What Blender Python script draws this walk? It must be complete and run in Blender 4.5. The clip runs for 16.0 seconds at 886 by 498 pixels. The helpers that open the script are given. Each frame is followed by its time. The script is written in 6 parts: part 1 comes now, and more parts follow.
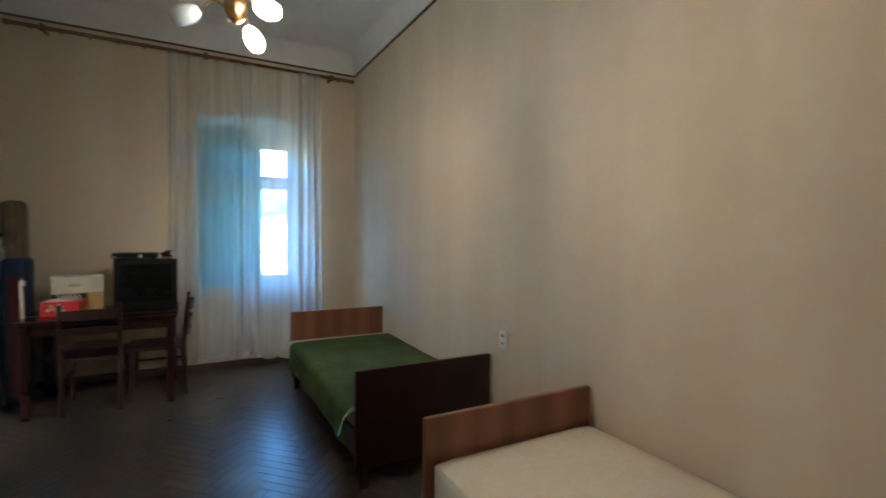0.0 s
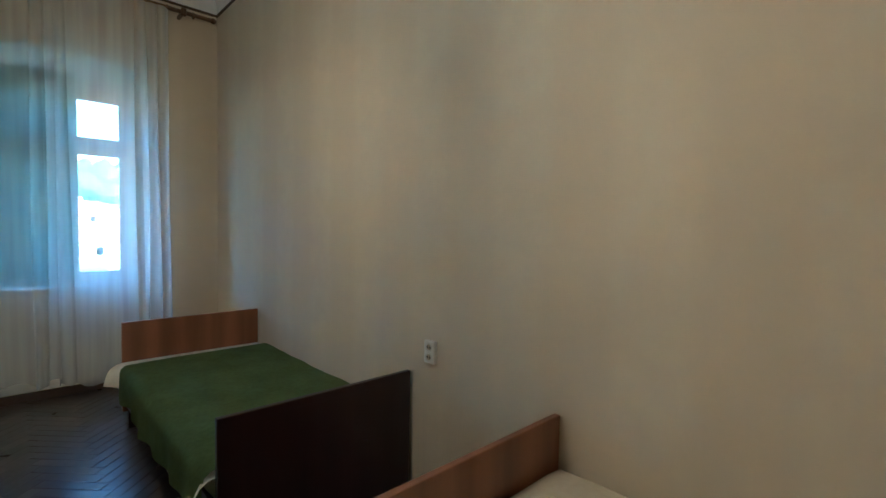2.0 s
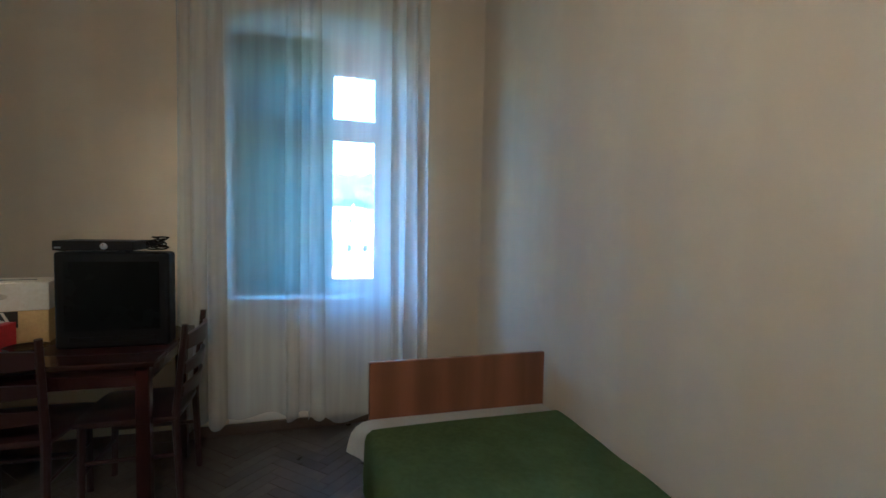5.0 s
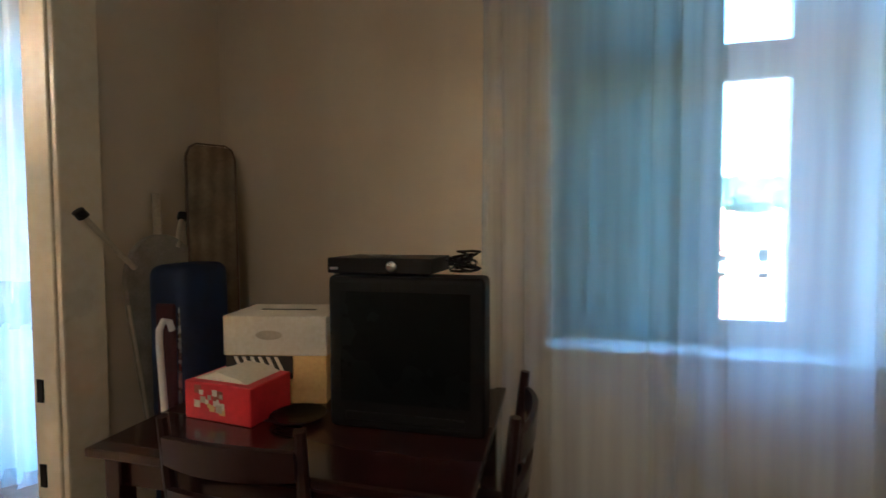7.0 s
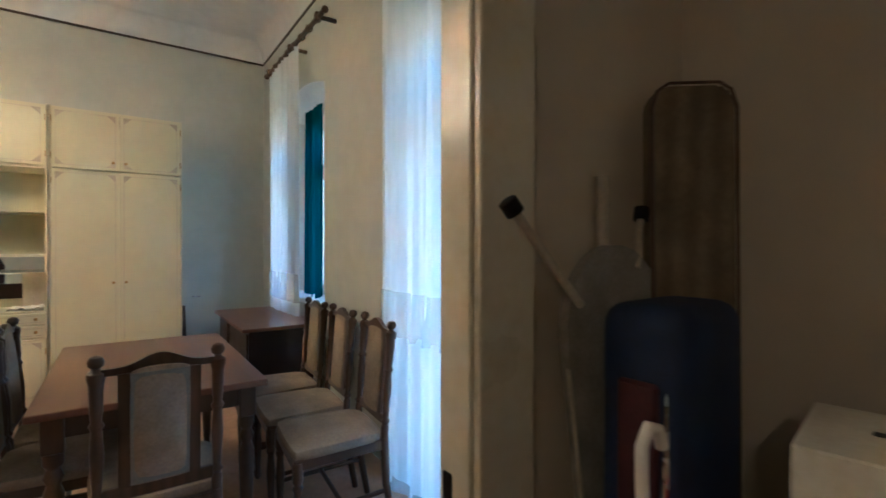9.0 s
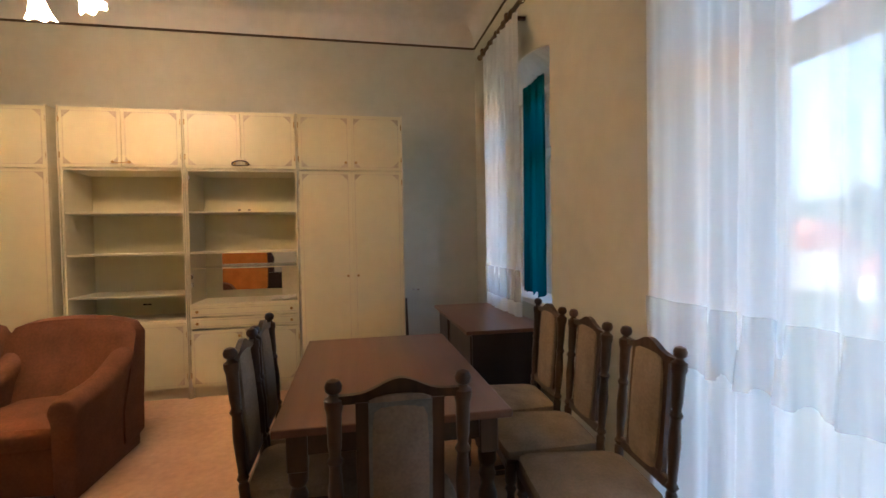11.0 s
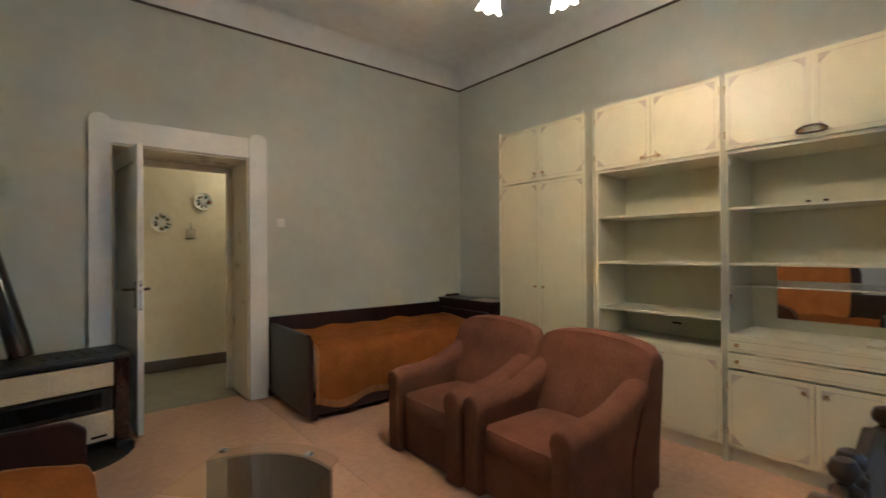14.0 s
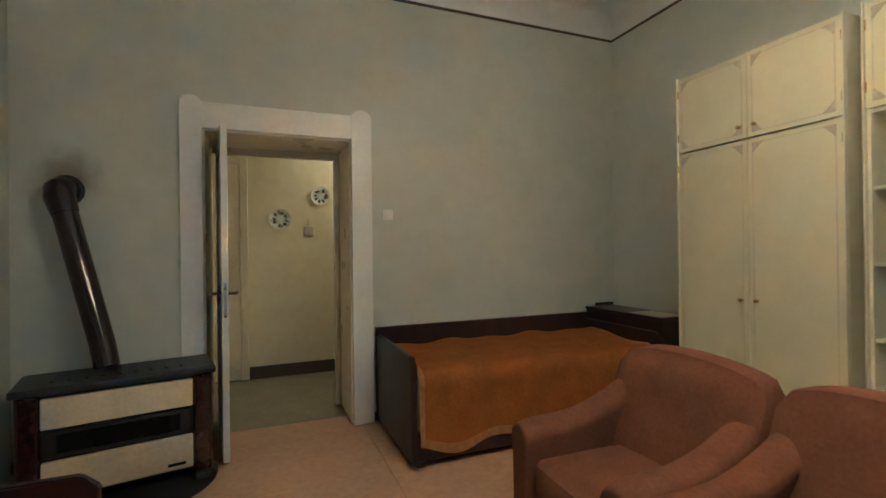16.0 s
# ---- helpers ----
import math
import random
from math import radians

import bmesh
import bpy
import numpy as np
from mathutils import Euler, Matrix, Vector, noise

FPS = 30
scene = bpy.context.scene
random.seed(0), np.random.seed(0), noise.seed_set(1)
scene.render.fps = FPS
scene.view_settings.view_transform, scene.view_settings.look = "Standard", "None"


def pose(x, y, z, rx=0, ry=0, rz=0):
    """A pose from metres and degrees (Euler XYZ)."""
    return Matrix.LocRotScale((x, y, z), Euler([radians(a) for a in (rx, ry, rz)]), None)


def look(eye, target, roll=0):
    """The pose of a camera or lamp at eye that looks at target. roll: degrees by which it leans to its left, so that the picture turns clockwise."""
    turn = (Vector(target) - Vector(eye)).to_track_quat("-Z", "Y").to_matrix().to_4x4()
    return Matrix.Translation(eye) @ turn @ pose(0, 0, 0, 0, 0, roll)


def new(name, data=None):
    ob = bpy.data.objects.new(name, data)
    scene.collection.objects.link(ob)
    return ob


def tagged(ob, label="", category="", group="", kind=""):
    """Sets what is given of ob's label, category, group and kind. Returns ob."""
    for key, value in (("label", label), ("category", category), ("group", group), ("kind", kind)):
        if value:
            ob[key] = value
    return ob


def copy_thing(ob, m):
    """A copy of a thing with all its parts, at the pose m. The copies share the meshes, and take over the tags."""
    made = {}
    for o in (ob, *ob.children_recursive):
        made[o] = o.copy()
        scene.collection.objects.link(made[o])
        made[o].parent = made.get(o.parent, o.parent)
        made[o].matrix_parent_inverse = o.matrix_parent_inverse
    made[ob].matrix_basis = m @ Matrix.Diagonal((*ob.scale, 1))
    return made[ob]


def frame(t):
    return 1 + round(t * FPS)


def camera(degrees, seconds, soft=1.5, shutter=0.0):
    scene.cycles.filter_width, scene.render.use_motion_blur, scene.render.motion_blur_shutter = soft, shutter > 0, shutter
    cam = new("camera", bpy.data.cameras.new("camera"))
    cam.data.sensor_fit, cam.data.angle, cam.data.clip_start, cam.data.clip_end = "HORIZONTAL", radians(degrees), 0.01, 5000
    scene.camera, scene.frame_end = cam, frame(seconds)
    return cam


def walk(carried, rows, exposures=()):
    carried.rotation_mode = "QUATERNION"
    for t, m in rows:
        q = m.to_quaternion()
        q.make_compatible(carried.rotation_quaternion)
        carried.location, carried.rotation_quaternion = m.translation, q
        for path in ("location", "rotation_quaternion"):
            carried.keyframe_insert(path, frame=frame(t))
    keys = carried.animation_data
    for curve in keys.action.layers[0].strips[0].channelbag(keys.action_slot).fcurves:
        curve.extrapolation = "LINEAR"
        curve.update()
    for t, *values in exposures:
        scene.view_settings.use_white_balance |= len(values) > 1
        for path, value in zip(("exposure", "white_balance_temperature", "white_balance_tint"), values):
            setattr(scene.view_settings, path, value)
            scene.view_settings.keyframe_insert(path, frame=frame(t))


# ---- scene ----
cam = camera(87.9, 16.0, shutter=0.3)
PATH = [
    (0, (0.008, -0.015, 1.466), (0.967, 1.739, 1.404), 0.7),
    (0.5, (-0.013, 0.033, 1.39), (1.289, 1.55, 1.321), 1.1),
    (1, (-0.016, 0.24, 1.383), (1.353, 1.695, 1.288), 1.3),
    (1.5, (0.105, 0.482, 1.38), (1.48, 1.932, 1.292), 1.3),
    (2, (0.276, 0.71, 1.403), (1.649, 2.162, 1.312), 1.1),
    (2.5, (0.355, 0.976, 1.397), (1.728, 2.427, 1.31), 1.2),
    (3, (0.428, 1.19, 1.378), (1.786, 2.656, 1.301), 1.2),
    (3.5, (0.549, 1.454, 1.378), (1.666, 3.111, 1.293), 1.1),
    (3.7, (0.583, 1.539, 1.373), (1.586, 3.268, 1.288), 1.1),
    (5.8, (0.415, 2.818, 1.376), (0.728, 4.79, 1.27), 1.0),
    (6, (0.323, 2.951, 1.373), (0.546, 4.935, 1.27), 0.9),
    (6.5, (0.191, 3.249, 1.346), (0.095, 5.245, 1.261), -0.2),
    (7, (0.068, 3.537, 1.353), (-0.399, 5.48, 1.271), -0.2),
    (7.5, (-0.119, 3.749, 1.325), (-0.81, 5.624, 1.244), -0.1),
    (8, (-0.333, 3.944, 1.327), (-1.381, 5.645, 1.239), -0.9),
    (8.5, (-0.552, 4.101, 1.343), (-1.995, 5.485, 1.304), -0.5),
    (9, (-0.78, 4.114, 1.338), (-2.42, 5.259, 1.325), 0.1),
    (9.5, (-0.99, 4.091, 1.347), (-2.776, 4.992, 1.35), -0.9),
    (9.7, (-1.071, 4.099, 1.344), (-2.912, 4.881, 1.353), -1.1),
    (11.8, (-1.679, 4.113, 1.366), (-3.677, 4.205, 1.333), -1.1),
    (12, (-1.801, 4.159, 1.331), (-3.801, 4.122, 1.322), -1.1),
    (12.5, (-1.981, 4.179, 1.366), (-3.935, 3.751, 1.345), 0.0),
    (13, (-2.146, 4.029, 1.329), (-3.975, 3.219, 1.326), 0.6),
    (13.5, (-2.279, 3.944, 1.317), (-3.879, 2.745, 1.322), -0.6),
    (14, (-2.385, 3.858, 1.351), (-3.644, 2.304, 1.36), -0.4),
    (14.5, (-2.512, 3.79, 1.342), (-3.574, 2.095, 1.363), 0.2),
    (15, (-2.603, 3.582, 1.335), (-3.622, 1.861, 1.356), 0.2),
    (15.5, (-2.739, 3.318, 1.34), (-3.601, 1.514, 1.362), -0.3),
    (16, (-3.0, 3.047, 1.341), (-3.735, 1.187, 1.347), -0.7),
]
walk(cam, [(t, look(eye, target, roll)) for t, eye, target, roll in PATH],
     [(0, 4.94, 4010, -11), (1.5, 4.76, 4000, -16), (3.5, 4.51, 3920, -12), (6, 4.9, 4010, -9), (6.5, 4.87, 4180, -15), (7, 4.49, 4520, -5),
      (7.5, 4.62, 6180, 13), (8, 4.56, 6250, 20), (8.5, 4.18, 5500, -1), (9, 3.99, 4520, -6), (9.5, 3.7, 4380, -16), (9.7, 3.68, 4430, -14),
      (11.8, 3.54, 6320, 14), (12, 3.54, 6320, 14), (12.5, 3.44, 5160, 5), (13, 3.28, 4870, -3), (13.5, 3.21, 4610, -4), (14, 3.51, 4360, -6),
      (15, 3.53, 4320, -4), (15.5, 3.58, 4280, -5), (16, 3.49, 4360, -12)])

# ---- world, lights ----
world = bpy.data.worlds.new("World")
scene.world = world
world.use_nodes = True
wn, wl = world.node_tree.nodes, world.node_tree.links
sky = wn.new("ShaderNodeTexSky")
sky.sky_type, sky.sun_disc = 'NISHITA', False
sky.dust_density, sky.air_density = 4.0, 1.0
sky.sun_elevation, sky.sun_rotation = radians(40), radians(160)
wl.new(sky.outputs[0], wn["Background"].inputs[0])
wn["Background"].inputs[1].default_value = 0.15


def lamp(name, kind, m, energy, colour, **kw):
    data = bpy.data.lights.new(name, kind)
    data.energy, data.color = energy, colour
    for k, v in kw.items():
        if k == "size":
            data.size = v
        if k == "size_y":
            data.shape, data.size_y = 'RECTANGLE', v
        if k == "radius":
            data.shadow_soft_size = v
        if k == "angle":
            data.angle = v
    ob = new(name, data)
    ob.matrix_world = m
    return ob


lamp("sun", 'SUN', pose(0, 0, 20, 50, 0, -20), 1.5, (1.0, 0.96, 0.9), angle=radians(12))
WARM = (1.0, 0.58, 0.305)
CHAND = (-4.10, 2.42, 2.71)
BEDLAMP = (0.17, 2.10, 2.30)
BULB_W, BED_W = 0.76, 2.0


# ---- materials ----
def mat(name, base, rough=0.6, metal=0.0, scale=8.0, amount=0.12, grain=None, bump=0.0, bump_scale=60.0, spec=0.5, coat=0.0, stretch=(1, 1, 1), blotch=0.0):
    """A painted or natural surface with colour variation at two scales and fine relief."""
    m = bpy.data.materials.new(name)
    m.use_nodes = True
    n, l = m.node_tree.nodes, m.node_tree.links
    b = n["Principled BSDF"]
    b.inputs["Roughness"].default_value, b.inputs["Metallic"].default_value = rough, metal
    b.inputs["Specular IOR Level"].default_value = spec
    b.inputs["Coat Weight"].default_value = coat
    tc = n.new("ShaderNodeTexCoord")
    mp = n.new("ShaderNodeMapping")
    mp.inputs["Scale"].default_value = stretch
    l.new(tc.outputs["Object"], mp.inputs[0])
    info = n.new("ShaderNodeObjectInfo")
    shift = n.new("ShaderNodeVectorMath")
    shift.operation = 'ADD'
    mul = n.new("ShaderNodeVectorMath")
    mul.operation = 'SCALE'
    mul.inputs[0].default_value = (7.0, 3.0, 5.0)
    l.new(info.outputs["Random"], mul.inputs["Scale"])
    l.new(mp.outputs[0], shift.inputs[0])
    l.new(mul.outputs[0], shift.inputs[1])
    n1 = n.new("ShaderNodeTexNoise")
    n1.inputs["Scale"].default_value, n1.inputs["Detail"].default_value = scale, 6
    n2 = n.new("ShaderNodeTexNoise")
    n2.inputs["Scale"].default_value, n2.inputs["Detail"].default_value = scale * 9, 4
    l.new(shift.outputs[0], n1.inputs[0])
    l.new(shift.outputs[0], n2.inputs[0])
    dark = tuple(c * (1 - 2 * amount) for c in base)
    light = tuple(min(1, c * (1 + amount)) for c in base)
    r1 = n.new("ShaderNodeValToRGB")
    r1.color_ramp.elements[0].position, r1.color_ramp.elements[1].position = 0.3, 0.72
    r1.color_ramp.elements[0].color, r1.color_ramp.elements[1].color = (*dark, 1), (*light, 1)
    l.new(n1.outputs[0], r1.inputs[0])
    mix = n.new("ShaderNodeMix")
    mix.data_type, mix.blend_type = 'RGBA', 'OVERLAY'
    mix.inputs[0].default_value = 0.25 + blotch
    l.new(r1.outputs[0], mix.inputs[6])
    l.new(n2.outputs[0], mix.inputs[7])
    out = mix.outputs[2]
    if grain:
        wv = n.new("ShaderNodeTexWave")
        wv.wave_type, wv.bands_direction = 'BANDS', grain[0]
        wv.inputs["Scale"].default_value, wv.inputs["Distortion"].default_value = grain[1], grain[2]
        wv.inputs["Detail"].default_value, wv.inputs["Detail Scale"].default_value = 3, 1.2
        l.new(shift.outputs[0], wv.inputs[0])
        m2 = n.new("ShaderNodeMix")
        m2.data_type, m2.blend_type = 'RGBA', 'MULTIPLY'
        m2.inputs[0].default_value = grain[3]
        l.new(out, m2.inputs[6])
        l.new(wv.outputs[0], m2.inputs[7])
        out = m2.outputs[2]
    l.new(out, b.inputs["Base Color"])
    rr = n.new("ShaderNodeMapRange")
    rr.inputs[3].default_value, rr.inputs[4].default_value = max(0.02, rough - 0.1), min(1, rough + 0.1)
    l.new(n1.outputs[0], rr.inputs[0])
    l.new(rr.outputs[0], b.inputs["Roughness"])
    if bump:
        bp = n.new("ShaderNodeBump")
        bp.inputs["Strength"].default_value, bp.inputs["Distance"].default_value = bump, 0.003
        n3 = n.new("ShaderNodeTexNoise")
        n3.inputs["Scale"].default_value, n3.inputs["Detail"].default_value = bump_scale, 3
        l.new(tc.outputs["Object"], n3.inputs[0])
        l.new(n3.outputs[0], bp.inputs["Height"])
        l.new(bp.outputs[0], b.inputs["Normal"])
    return m


def wallpaper(name, base, stripe, width, strength):
    """Embossed wall covering with faint vertical bands."""
    m = mat(name, base, 0.85, scale=0.9, amount=0.018, bump=0.2, bump_scale=260, spec=0.2, blotch=-0.17)
    n, l = m.node_tree.nodes, m.node_tree.links
    b = n["Principled BSDF"]
    src = b.inputs["Base Color"].links[0].from_socket
    tc = n.new("ShaderNodeTexCoord")
    sep = n.new("ShaderNodeSeparateXYZ")
    l.new(tc.outputs["Object"], sep.inputs[0])
    add = n.new("ShaderNodeMath")
    l.new(sep.outputs[0], add.inputs[0])
    l.new(sep.outputs[1], add.inputs[1])
    sc = n.new("ShaderNodeMath")
    sc.operation = 'MULTIPLY'
    sc.inputs[1].default_value = 2 * math.pi / width
    l.new(add.outputs[0], sc.inputs[0])
    sn = n.new("ShaderNodeMath")
    sn.operation = 'SINE'
    l.new(sc.outputs[0], sn.inputs[0])
    ramp = n.new("ShaderNodeMapRange")
    ramp.inputs[1].default_value, ramp.inputs[2].default_value = -0.4, 0.4
    ramp.inputs[3].default_value, ramp.inputs[4].default_value = 0, strength
    l.new(sn.outputs[0], ramp.inputs[0])
    mix = n.new("ShaderNodeMix")
    mix.data_type = 'RGBA'
    mix.inputs[7].default_value = (*stripe, 1)
    l.new(ramp.outputs[0], mix.inputs[0])
    l.new(src, mix.inputs[6])
    l.new(mix.outputs[2], b.inputs["Base Color"])
    return m


def sheer(name, colour, clear, through_share=0.55):
    """Thin cloth: part of the light goes straight through, part is scattered to both sides."""
    m = bpy.data.materials.new(name)
    m.use_nodes = True
    n, l = m.node_tree.nodes, m.node_tree.links
    n.remove(n["Principled BSDF"])
    d, t, tr = n.new("ShaderNodeBsdfDiffuse"), n.new("ShaderNodeBsdfTranslucent"), n.new("ShaderNodeBsdfTransparent")
    d.inputs[0].default_value = t.inputs[0].default_value = (*colour, 1)
    a, b = n.new("ShaderNodeMixShader"), n.new("ShaderNodeMixShader")
    a.inputs[0].default_value = through_share
    l.new(d.outputs[0], a.inputs[1])
    l.new(t.outputs[0], a.inputs[2])
    tc = n.new("ShaderNodeTexCoord")
    nz = n.new("ShaderNodeTexNoise")
    mp = n.new("ShaderNodeMapping")
    mp.inputs["Scale"].default_value = (14, 14, 0.7)
    nz.inputs["Scale"].default_value = 1.0
    l.new(tc.outputs["Object"], mp.inputs[0])
    l.new(mp.outputs[0], nz.inputs[0])
    mr = n.new("ShaderNodeMapRange")
    mr.inputs[1].default_value, mr.inputs[2].default_value = 0.3, 0.7
    mr.inputs[3].default_value, mr.inputs[4].default_value = clear - min(0.07, clear), clear + min(0.07, clear)
    l.new(nz.outputs[0], mr.inputs[0])
    l.new(mr.outputs[0], b.inputs[0])
    l.new(a.outputs[0], b.inputs[1])
    l.new(tr.outputs[0], b.inputs[2])
    l.new(b.outputs[0], n["Material Output"].inputs[0])
    return m


def glow(name, colour, strength):
    m = bpy.data.materials.new(name)
    m.use_nodes = True
    b = m.node_tree.nodes["Principled BSDF"]
    b.inputs["Base Color"].default_value = (*colour, 1)
    b.inputs["Emission Color"].default_value = (*colour, 1)
    b.inputs["Emission Strength"].default_value = strength
    return m


def soot_wall(spot, reach):
    """The living room paint with the soot that the stove pipe has left round its hole."""
    m = mat("living_wall_paint_sooted", (0.575, 0.575, 0.50), 0.85, scale=0.9, amount=0.045, bump=0.2, bump_scale=120, spec=0.2, blotch=-0.15)
    n, l = m.node_tree.nodes, m.node_tree.links
    b = n["Principled BSDF"]
    src = b.inputs["Base Color"].links[0].from_socket
    tc, dist, nz, add, mr, mix = n.new("ShaderNodeTexCoord"), n.new("ShaderNodeVectorMath"), n.new("ShaderNodeTexNoise"), n.new("ShaderNodeMath"), n.new("ShaderNodeMapRange"), n.new("ShaderNodeMix")
    dist.operation = 'DISTANCE'
    dist.inputs[1].default_value = spot
    l.new(tc.outputs["Object"], dist.inputs[0])
    nz.inputs["Scale"].default_value = 9.0
    l.new(tc.outputs["Object"], nz.inputs[0])
    add.operation = 'MULTIPLY_ADD'
    add.inputs[1].default_value = 0.12
    l.new(nz.outputs[0], add.inputs[0])
    l.new(dist.outputs["Value"], add.inputs[2])
    mr.inputs[1].default_value, mr.inputs[2].default_value = 0.10, reach
    mr.inputs[3].default_value, mr.inputs[4].default_value = 0.75, 0.0
    mr.interpolation_type = 'SMOOTHSTEP'
    l.new(add.outputs[0], mr.inputs[0])
    mix.data_type = 'RGBA'
    mix.inputs[7].default_value = (0.10, 0.085, 0.07, 1)
    l.new(mr.outputs[0], mix.inputs[0])
    l.new(src, mix.inputs[6])
    l.new(mix.outputs[2], b.inputs["Base Color"])
    return m


def clear_glass(name, tint=(1, 1, 1), mixin=0.08):
    m = bpy.data.materials.new(name)
    m.use_nodes = True
    n, l = m.node_tree.nodes, m.node_tree.links
    n.remove(n["Principled BSDF"])
    tr, gl, fr, mx = n.new("ShaderNodeBsdfTransparent"), n.new("ShaderNodeBsdfGlossy"), n.new("ShaderNodeMapRange"), n.new("ShaderNodeMixShader")
    lw, pw = n.new("ShaderNodeLayerWeight"), n.new("ShaderNodeMath")
    pw.operation = 'POWER'
    pw.inputs[1].default_value = 5.0
    fr.inputs[3].default_value, fr.inputs[4].default_value = 0.03, 0.8
    l.new(lw.outputs["Facing"], pw.inputs[0])
    l.new(pw.outputs[0], fr.inputs[0])
    tr.inputs[0].default_value = (*tint, 1)
    gl.inputs["Roughness"].default_value = 0.02
    l.new(fr.outputs[0], mx.inputs[0])
    l.new(tr.outputs[0], mx.inputs[1])
    l.new(gl.outputs[0], mx.inputs[2])
    l.new(mx.outputs[0], n["Material Output"].inputs[0])
    return m


M = {}
M["bed_wall"] = wallpaper("bedroom_wallpaper", (0.60, 0.51, 0.375), (0.56, 0.465, 0.335), 0.53, 0.6)
M["living_wall"] = mat("living_wall_paint", (0.575, 0.575, 0.50), 0.85, scale=0.9, amount=0.045, bump=0.2, bump_scale=120, spec=0.2, blotch=-0.15)
M["hall_wall"] = mat("hall_wall_paint", (0.78, 0.69, 0.47), 0.7, scale=1.5, amount=0.04, bump=0.2, bump_scale=60, spec=0.25)
M["ceiling"] = mat("ceiling_whitewash", (0.74, 0.73, 0.70), 0.9, scale=1.0, amount=0.035, bump=0.2, bump_scale=40, spec=0.2)
M["trim_line"] = mat("brown_trim_paint", (0.07, 0.045, 0.03), 0.6)
M["white_paint"] = mat("white_gloss_paint", (0.78, 0.76, 0.71), 0.32, scale=3, amount=0.04, bump=0.08, bump_scale=25)
M["cream_paint"] = mat("cream_gloss_paint", (0.76, 0.68, 0.50), 0.30, scale=3, amount=0.05, bump=0.08, bump_scale=25)
M["bed_floor"] = mat("dark_stained_boards", (0.085, 0.067, 0.058), 0.32, spec=0.5, scale=2.2, amount=0.30, bump=0.15, bump_scale=30, stretch=(1, 0.25, 1), blotch=0.2)
M["living_floor"] = mat("pink_beige_linoleum", (0.54, 0.335, 0.220), 0.50, scale=2.5, amount=0.08, bump=0.08, bump_scale=80)
M["hall_floor"] = mat("grey_stone_floor", (0.27, 0.25, 0.17), 0.45, scale=4, amount=0.12)
M["dark_base"] = mat("dark_skirting", (0.09, 0.065, 0.05), 0.5)
M["veneer"] = mat("light_walnut_veneer", (0.25, 0.105, 0.052), 0.34, scale=3, amount=0.14, grain=('X', 1.6, 5.0, 0.26), stretch=(1, 1, 0.05), bump=0.03)
M["mahogany"] = mat("dark_mahogany", (0.032, 0.012, 0.012), 0.34, scale=3, amount=0.2, grain=('X', 2.0, 4.0, 0.2), stretch=(1, 1, 0.1), bump=0.04)
M["red_table"] = mat("red_mahogany_polish", (0.032, 0.008, 0.007), 0.26, scale=3, amount=0.22, grain=('Y', 3, 3, 0.35), stretch=(0.15, 1, 1), coat=0.3)
M["oak_dark"] = mat("dark_turned_oak", (0.092, 0.047, 0.026), 0.34, scale=6, amount=0.22, grain=('X', 8, 3, 0.3), stretch=(1, 1, 0.2), bump=0.05)
M["table_top"] = mat("walnut_laminate", (0.175, 0.076, 0.044), 0.33, scale=3, amount=0.07, grain=('Y', 3, 6, 0.08), stretch=(0.06, 1, 1))
M["seat_cloth"] = mat("beige_velour", (0.30, 0.235, 0.175), 0.92, scale=10, amount=0.10, bump=0.25, bump_scale=350, spec=0.2)
M["back_cloth"] = mat("grey_backing_cloth", (0.22, 0.215, 0.195), 0.9, scale=14, amount=0.10, bump=0.2, bump_scale=400, spec=0.2)
M["arm_cloth"] = mat("rust_brown_upholstery", (0.175, 0.074, 0.042), 0.93, scale=7, amount=0.10, bump=0.35, bump_scale=420, spec=0.15)
M["orange"] = mat("orange_bedspread", (0.56, 0.205, 0.045), 0.95, scale=6, amount=0.10, bump=0.5, bump_scale=260, spec=0.1)
M["orange_edge"] = mat("orange_fringe_hem", (0.66, 0.33, 0.12), 0.95, scale=20, amount=0.10, bump=0.5, bump_scale=300, spec=0.1)
M["green"] = mat("green_blanket", (0.165, 0.215, 0.082), 0.93, scale=5, amount=0.12, bump=0.45, bump_scale=300, spec=0.15)
M["sheet"] = mat("white_sheet", (0.76, 0.73, 0.66), 0.9, scale=8, amount=0.05, bump=0.2, bump_scale=120)
M["mattress"] = mat("cream_mattress_cover", (0.67, 0.59, 0.45), 0.9, scale=5, amount=0.02, bump=0.1, blotch=-0.1, bump_scale=200, spec=0.2)
M["unit"] = mat("ivory_lacquered_board", (0.65, 0.61, 0.41), 0.32, spec=0.28, scale=1.2, amount=0.03, bump=0.02, bump_scale=14, blotch=-0.17)
M["unit_side"] = mat("ivory_board_edges", (0.67, 0.625, 0.455), 0.35, scale=2, amount=0.03, blotch=-0.15)
M["unit_deco"] = mat("taupe_painted_ornament", (0.50, 0.43, 0.31), 0.4, scale=9, amount=0.12)
M["unit_line"] = mat("faint_painted_line", (0.58, 0.51, 0.37), 0.35, scale=9, amount=0.08)
M["brass"] = mat("aged_brass", (0.42, 0.27, 0.10), 0.35, 1.0, scale=30, amount=0.2)
M["steel"] = mat("worn_steel", (0.55, 0.55, 0.56), 0.28, 1.0, scale=30, amount=0.1)
M["black_plastic"] = mat("black_plastic", (0.006, 0.0055, 0.006), 0.5, spec=0.2, scale=20, amount=0.1, bump=0.05, bump_scale=300)
M["screen"] = mat("dark_tube_glass", (0.006, 0.007, 0.007), 0.28, spec=0.10, scale=2, amount=0.05)
